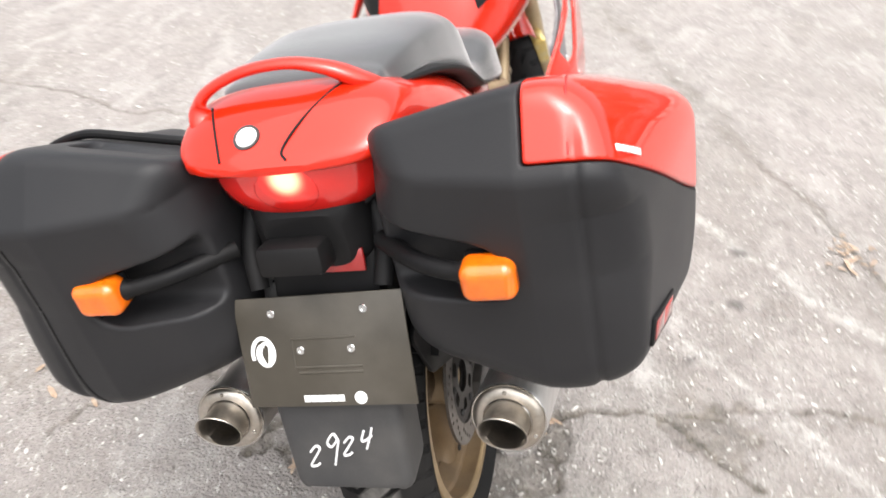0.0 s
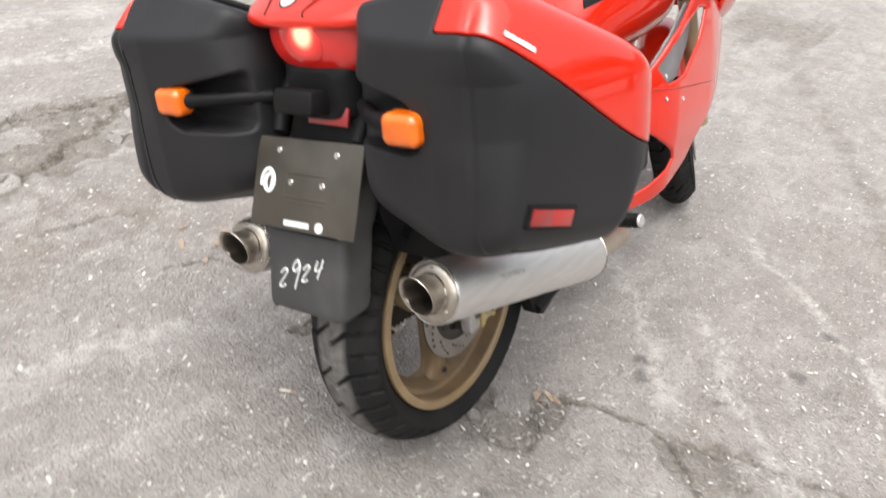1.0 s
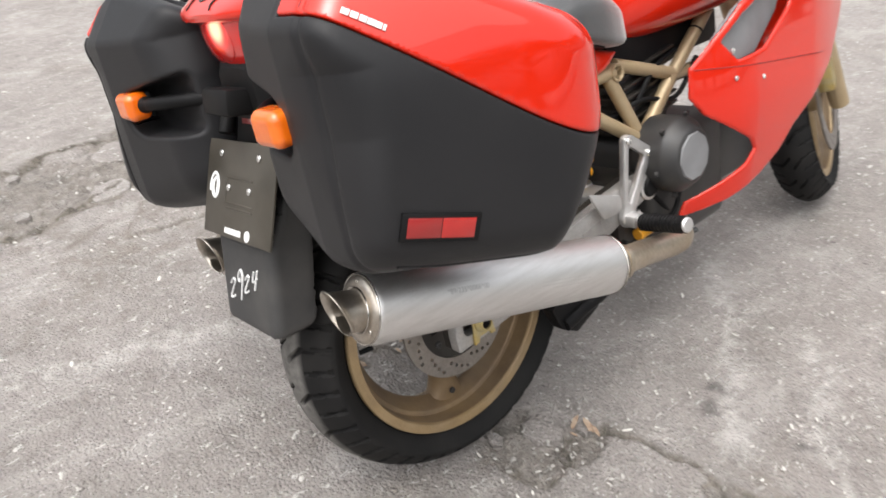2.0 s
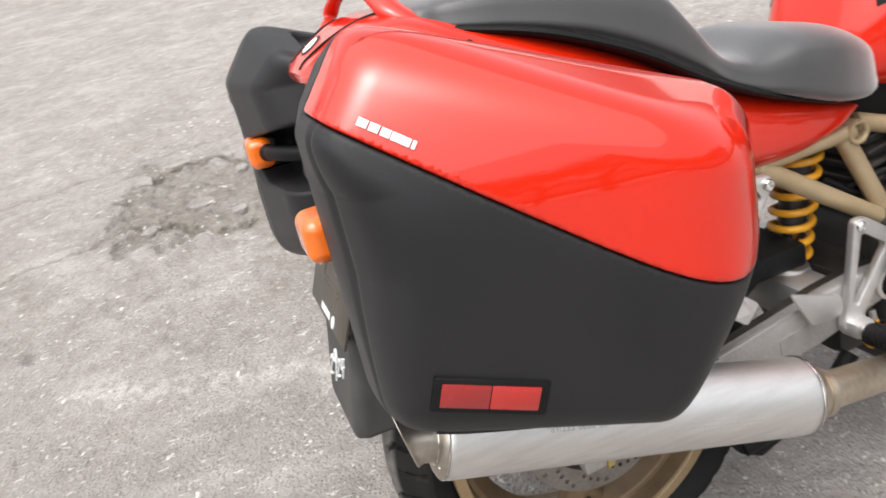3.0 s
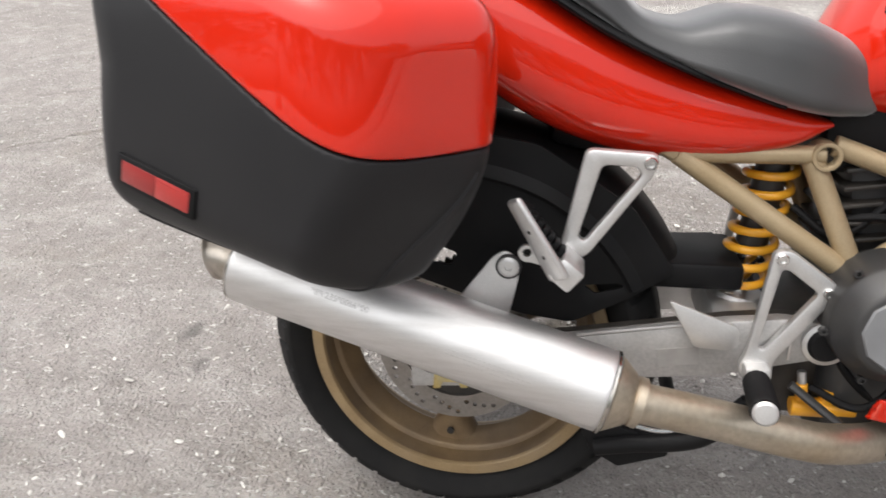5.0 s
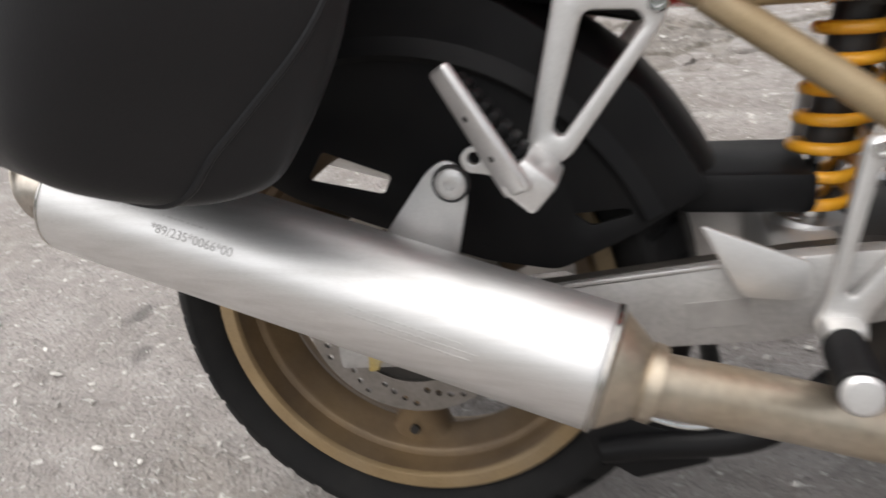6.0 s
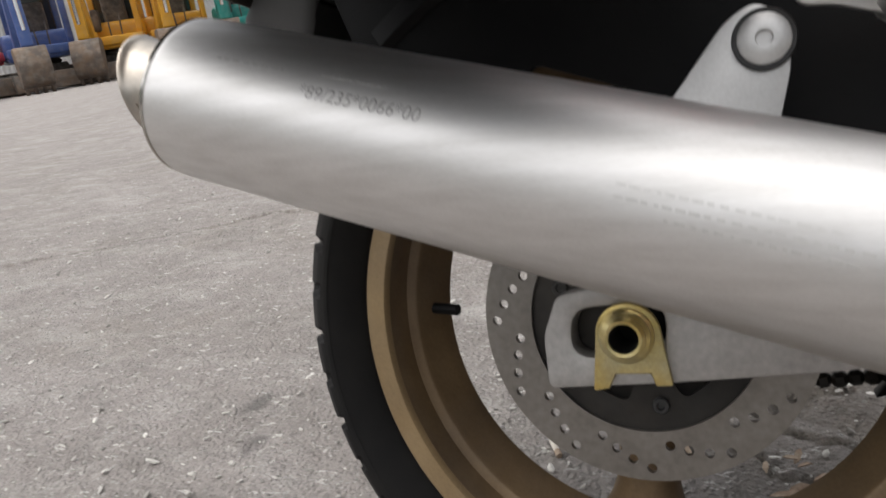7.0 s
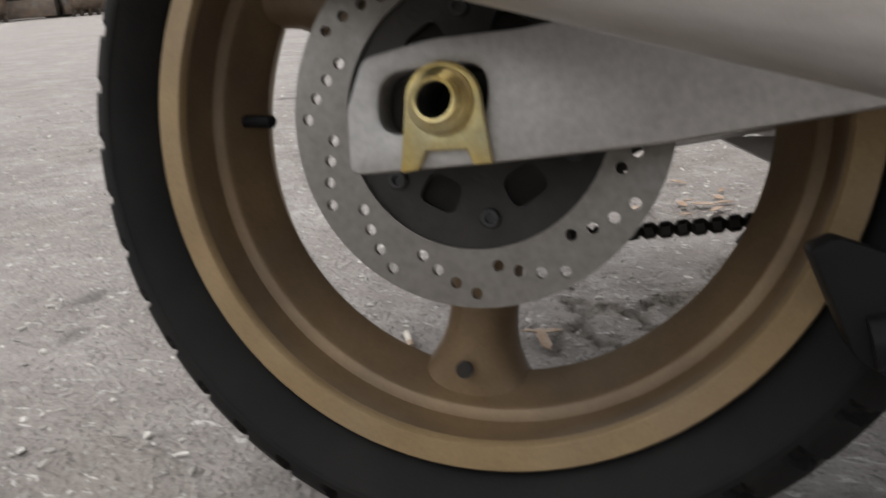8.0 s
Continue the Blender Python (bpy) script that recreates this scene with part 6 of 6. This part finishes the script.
part("painted_mark", joined(tube(swirl, 0.0028, 8, 2, 0.4, up=tuple(PN)), tube(tail_stroke, 0.0024, 8, 6, 0.4, up=tuple(PN))), WHITE, plate, "white painted round mark")


def lens_field_at(cx, cy, cz):
    def fn(x, y, z):
        return field_box(x, y, z, (cx, cy, cz), (0.031, 0.021, 0.0235), 0.0135) 
    return fn


for s in (1, -1):
    c = (0.2465 * s, -0.334, 0.472)
    stalk = part("indicator", tube([(0.10 * s, -0.245, 0.470), (0.15 * s, -0.295, 0.474), (0.19 * s, -0.318, 0.474), (0.226 * s, -0.327, 0.472)], lambda t: 0.0125 - 0.002 * t + (0.003 if t > 0.86 else 0), 16, 6), BLACK, bike, "amber turn indicator on a black stalk")
    part("lens", skin("lens", lens_field_at(*c), (c[0] - 0.04, c[1] - 0.03, c[2] - 0.03), (c[0] + 0.04, c[1] + 0.03, c[2] + 0.03), 0.0022), AMBER, stalk, "ribbed amber lens")
    part("lamp_back", block((0.058, 0.012, 0.043), (c[0], c[1] + 0.021, c[2]), (0, 0, 0), 0.005), BLACK, stalk)

# ---- stand and low parts ----
stand = part("centre_stand", tube([(0.14, 0.42, -0.02), (0.135, 0.36, -0.085), (0.13, 0.26, -0.108), (0.128, 0.215, -0.118)], 0.014, 14, 8), BLACK, bike, "black folded centre stand")
part("stand_foot", sheet(rounded([(0.186, -0.073), (0.198, -0.066), (0.26, -0.086), (0.32, -0.098), (0.32, -0.125), (0.25, -0.150), (0.209, -0.126)], 0.004), [], 0.098, 0.128, 0.002), BLACK, stand, "black stand foot plate")
part("stand_leg", tube([(-0.14, 0.42, -0.02), (-0.135, 0.36, -0.085), (-0.13, 0.26, -0.108)], 0.014, 14, 8), BLACK, stand)
part("cross_bar", rod((-0.13, 0.33, -0.092), (0.13, 0.33, -0.092), 0.011, 16), BLACK, stand)
prop = part("side_stand", tube([(-0.13, 0.62, -0.06), (-0.19, 0.66, -0.16), (-0.235, 0.69, -0.245)], 0.012, 14, 6), OILED, bike, "black side stand")
part("foot_pad", block((0.05, 0.035, 0.008), (-0.237, 0.692, -0.2545), (0, -LEAN * -1, 0), 0.002), OILED, prop)
part("cable", tube([(0.20, 0.25, -0.03), (0.19, 0.30, -0.045), (0.17, 0.36, -0.04)], 0.003, 8, 6), CHROME, bike)


# ---- machines parked across the yard ----
def machine_paint(name, color):
    return material(name, color, 0.45, second=[c * 0.7 for c in color], amount=0.8, scale=3, coat=0.2, dust=0.18, bump=0.03)


YELLOW, BLUE, TEAL, DULLRED = (machine_paint(n, c) for n, c in (("yellow_machine_paint", (0.72, 0.36, 0.02)), ("blue_machine_paint", (0.07, 0.13, 0.36)), ("teal_machine_paint", (0.02, 0.28, 0.24)), ("red_machine_paint", (0.5, 0.04, 0.06))))
TRACK = material("muddy_track_rubber", (0.05, 0.046, 0.042), 0.9, second=(0.14, 0.12, 0.10), amount=0.9, scale=5, dust=0.3)
BUCKET = material("rusty_bucket_steel", (0.12, 0.10, 0.085), 0.7, 0.3, second=(0.22, 0.15, 0.10), amount=0.9, scale=5, dust=0.35)
CABGLASS = material("dark_cab_glass", (0.03, 0.035, 0.04), 0.1, scale=2, coat=1.0)


def excavator(paint, word, at, yaw, reach):
    """A small tracked digger: y ahead, tracks on the ground, its bucket curled in front."""
    ex = tagged(new("excavator"), "small %s tracked excavator parked on the yard" % word, "excavator", "machines across the yard")
    ex.matrix_world = pose(at[0], at[1], 0, 0, 0, yaw) @ Matrix.Scale(1.5, 4)
    for s in (-1, 1):
        loop = rounded([(-1.0, 0.02), (1.0, 0.02), (1.12, 0.28), (1.0, 0.46), (-1.0, 0.46), (-1.12, 0.28)], 0.18, 5)
        track = part("track", sheet(loop, [], 0.62 * s - 0.15, 0.62 * s + 0.15, 0.03), TRACK, ex)
        for k in range(9):
            part("track_pad", block((0.31, 0.09, 0.04), (0.62 * s, -0.96 + 0.24 * k, 0.47), bevel=0.01), TRACK, track)
            part("roller", rod((0.62 * s - 0.16, -0.9 + 0.22 * k, 0.22), (0.62 * s + 0.16, -0.9 + 0.22 * k, 0.22), 0.09, 14), BUCKET, track)
    part("undercarriage", block((0.95, 1.1, 0.30), (0, 0, 0.42), bevel=0.05), TRACK, ex)
    part("dozer_blade", block((1.55, 0.10, 0.36), (0, 1.32, 0.22), (12, 0, 0), 0.03), BUCKET, ex)
    part("turntable", rod((0, 0, 0.55), (0, 0, 0.68), 0.42, 28), TRACK, ex)
    house = part("engine_house", block((1.45, 1.3, 0.62), (0, -0.45, 0.99), bevel=0.12, seg=3), paint, ex)
    part("front_deck", block((1.40, 0.70, 0.26), (0, 0.50, 0.81), bevel=0.06), paint, ex)
    part("floor_skirt", block((1.44, 0.12, 0.20), (0, 0.86, 0.86), bevel=0.03), paint, ex)
    cab = part("cab_frame", block((1.16, 1.20, 0.07), (-0.10, 0.0, 2.42), bevel=0.03), paint, ex)
    for x, y in ((-0.64, 0.55), (0.44, 0.55), (-0.64, -0.55), (0.44, -0.55)):
        part("pillar", block((0.13, 0.13, 1.45), (x, y, 1.69), bevel=0.02), paint, cab)
    part("rear_window", block((1.0, 0.02, 1.1), (-0.10, -0.55, 1.78), bevel=0), CABGLASS, cab)
    part("seat", block((0.5, 0.5, 0.75), (-0.10, -0.2, 1.55), bevel=0.08), TRACK, cab)
    part("console", block((0.16, 0.4, 0.5), (0.3, 0.2, 1.35), bevel=0.05), TRACK, cab)
    for s in (-1, 1):
        part("lever", rod((0.12 * s - 0.1, 0.42, 0.95), (0.14 * s - 0.1, 0.36, 1.5), 0.018, 10), TRACK, cab)
    boom = [(0.95, 0.95), (1.25, 1.7), (1.45, 2.5), (1.62, 3.0), (1.80, 3.0), (1.66, 2.45), (1.50, 1.65), (1.25, 0.9)]
    bm_ = part("boom", sheet(rounded([(y, z) for y, z in boom], 0.08), [], 0.26, 0.58, 0.02), paint, ex)
    part("swing_post", block((0.34, 0.34, 0.5), (0.41, 1.02, 0.85), bevel=0.05), paint, bm_)
    part("boom_ram", rod((0.41, 1.22, 0.95), (0.41, 1.62, 2.2), 0.05, 14), CHROME, bm_)
    arm = [(1.62, 3.0), (1.82, 3.05), (2.05 + reach, 0.95), (1.9 + reach, 0.85)]
    ar = part("arm", sheet(rounded(arm, 0.05), [], 0.29, 0.53, 0.02), paint, ex)
    part("bucket_ram", rod((0.41, 1.95, 2.7), (0.41, 2.15 + reach, 1.25), 0.04, 12), CHROME, ar)
    scoop = rounded([(1.70 + reach, 0.92), (2.15 + reach, 0.95), (2.35 + reach, 0.60), (2.30 + reach, 0.22), (2.02 + reach, 0.10), (1.78 + reach, 0.45)], 0.10)
    bk = part("bucket", sheet(scoop, [], 0.10, 0.72, 0.02), BUCKET, ar)
    for k in range(4):
        part("tooth", block((0.08, 0.09, 0.26), (0.16 + 0.167 * k, 2.05 + reach, 0.12), (-20, 0, 0), 0.02), BUCKET, bk)
    for s in (-1, 1):
        part("work_lamp", rod((0.5 * s, 0.58, 2.36), (0.5 * s, 0.66, 2.36), 0.06, 16), CHROME, cab)
    return ex


def along(az, dist):
    return dist * math.sin(radians(az)), dist * math.cos(radians(az))


for paint, word, az, dist, turn, reach in ((BLUE, "blue", -138.9, 30.0, 6, 0.0), (YELLOW, "yellow", -134.1, 30.5, -8, -0.25), (YELLOW, "yellow", -130.2, 31.0, 9, -0.3), (TEAL, "teal green", -125.6, 31.0, 0, -0.4), (DULLRED, "dull red", -143.4, 30.5, 8, -0.3)):
    excavator(paint, word, along(az, dist), 180 - az + turn, reach)

# pale sheet fence behind the machines
FENCE = material("pale_corrugated_sheet", (0.52, 0.53, 0.53), 0.5, 0.2, second=(0.40, 0.40, 0.39), amount=0.7, scale=2, dust=0.25)


def corrugated(length, height):
    bm = bmesh.new()
    n = int(length / 0.05)
    rows = []
    for k in range(n + 1):
        x, y = -length / 2 + length * k / n, 0.02 * math.cos(math.pi * k / 2)
        rows.append([bm.verts.new((x, y + d, z)) for d, z in ((0, 0), (0, height), (-0.06, height), (-0.06, 0))])
    for p, q in zip(rows, rows[1:]):
        for j in range(4):
            bm.faces.new((p[j], p[(j + 1) % 4], q[(j + 1) % 4], q[j]))
    return bm


fence = tagged(part("wall_yard", corrugated(60, 4.2), FENCE), "pale corrugated sheet fence behind the parked machines", "fence", kind="structure")
fx, fy = along(-134, 38)
fence.matrix_world = pose(fx, fy, 0, 0, 0, 134 + 0)

# ---- trees on the open side of the yard, whose tops mirror in the paint ----
BARK = material("grey_bark", (0.14, 0.11, 0.085), 0.9, second=(0.08, 0.065, 0.05), amount=0.8, scale=6, bump=0.6, bump_scale=20)
LEAF = material("dark_foliage", (0.055, 0.085, 0.03), 0.6, second=(0.09, 0.12, 0.045), amount=0.9, scale=1.5)


def tree_meshes(seed):
    rng = random.Random(seed)
    height = rng.uniform(6.5, 8.5)
    wood = [tube([(0, 0, 0), (rng.uniform(-0.2, 0.2), rng.uniform(-0.2, 0.2), height * 0.35), (rng.uniform(-0.4, 0.4), rng.uniform(-0.4, 0.4), height * 0.7), (0, 0, height * 0.92)], lambda t: 0.20 * (1 - t) + 0.03, 10, 5)]
    verts, faces = [], []
    for k in range(16):
        a, h = rng.uniform(0, 6.3), height * rng.uniform(0.25, 0.85)
        r = rng.uniform(1.1, 2.3) * (1.15 - 0.6 * h / height)
        tip = Vector((r * math.cos(a), r * math.sin(a), h + rng.uniform(0.5, 1.5)))
        wood.append(tube([(0, 0, h), tip * 0.5 + Vector((0, 0, h * 0.5)), tip], lambda t: 0.06 * (1 - t) + 0.012, 6, 4))
        for _ in range(150):
            c = tip + Vector((rng.gauss(0, 0.55), rng.gauss(0, 0.55), rng.gauss(0, 0.42)))
            m = Matrix.LocRotScale(c, Euler([rng.uniform(0, 6.3) for _ in range(3)]), None)
            s = rng.uniform(0.07, 0.15)
            i = len(verts)
            verts += [(m @ Vector(q))[:] for q in ((-s, 0, 0), (0, s * 0.55, 0.02), (s, 0, 0), (0, -s * 0.55, 0.02))]
            faces.append((i, i + 1, i + 2, i + 3))
    crown = bpy.data.meshes.new("crown")
    crown.from_pydata(verts, [], faces)
    return joined(*wood), crown


kinds = []
for k in range(3):
    w, c = tree_meshes(40 + k)
    t = tagged(new("tree"), "leafy tree with a dark green uneven crown", "tree", "trees beside the yard")
    part("trunk", w, BARK, t)
    part("crown", c, LEAF, t)
    kinds.append(t)
rng = random.Random(77)
for k in range(30):
    az = 12 + 5.4 * k
    x, y = along(az, rng.uniform(21, 27))
    m = pose(x, y, 0, 0, 0, rng.uniform(0, 360))
    if k < 3:
        kinds[k].matrix_world = m
    else:
        copy_thing(kinds[k % 3], m)
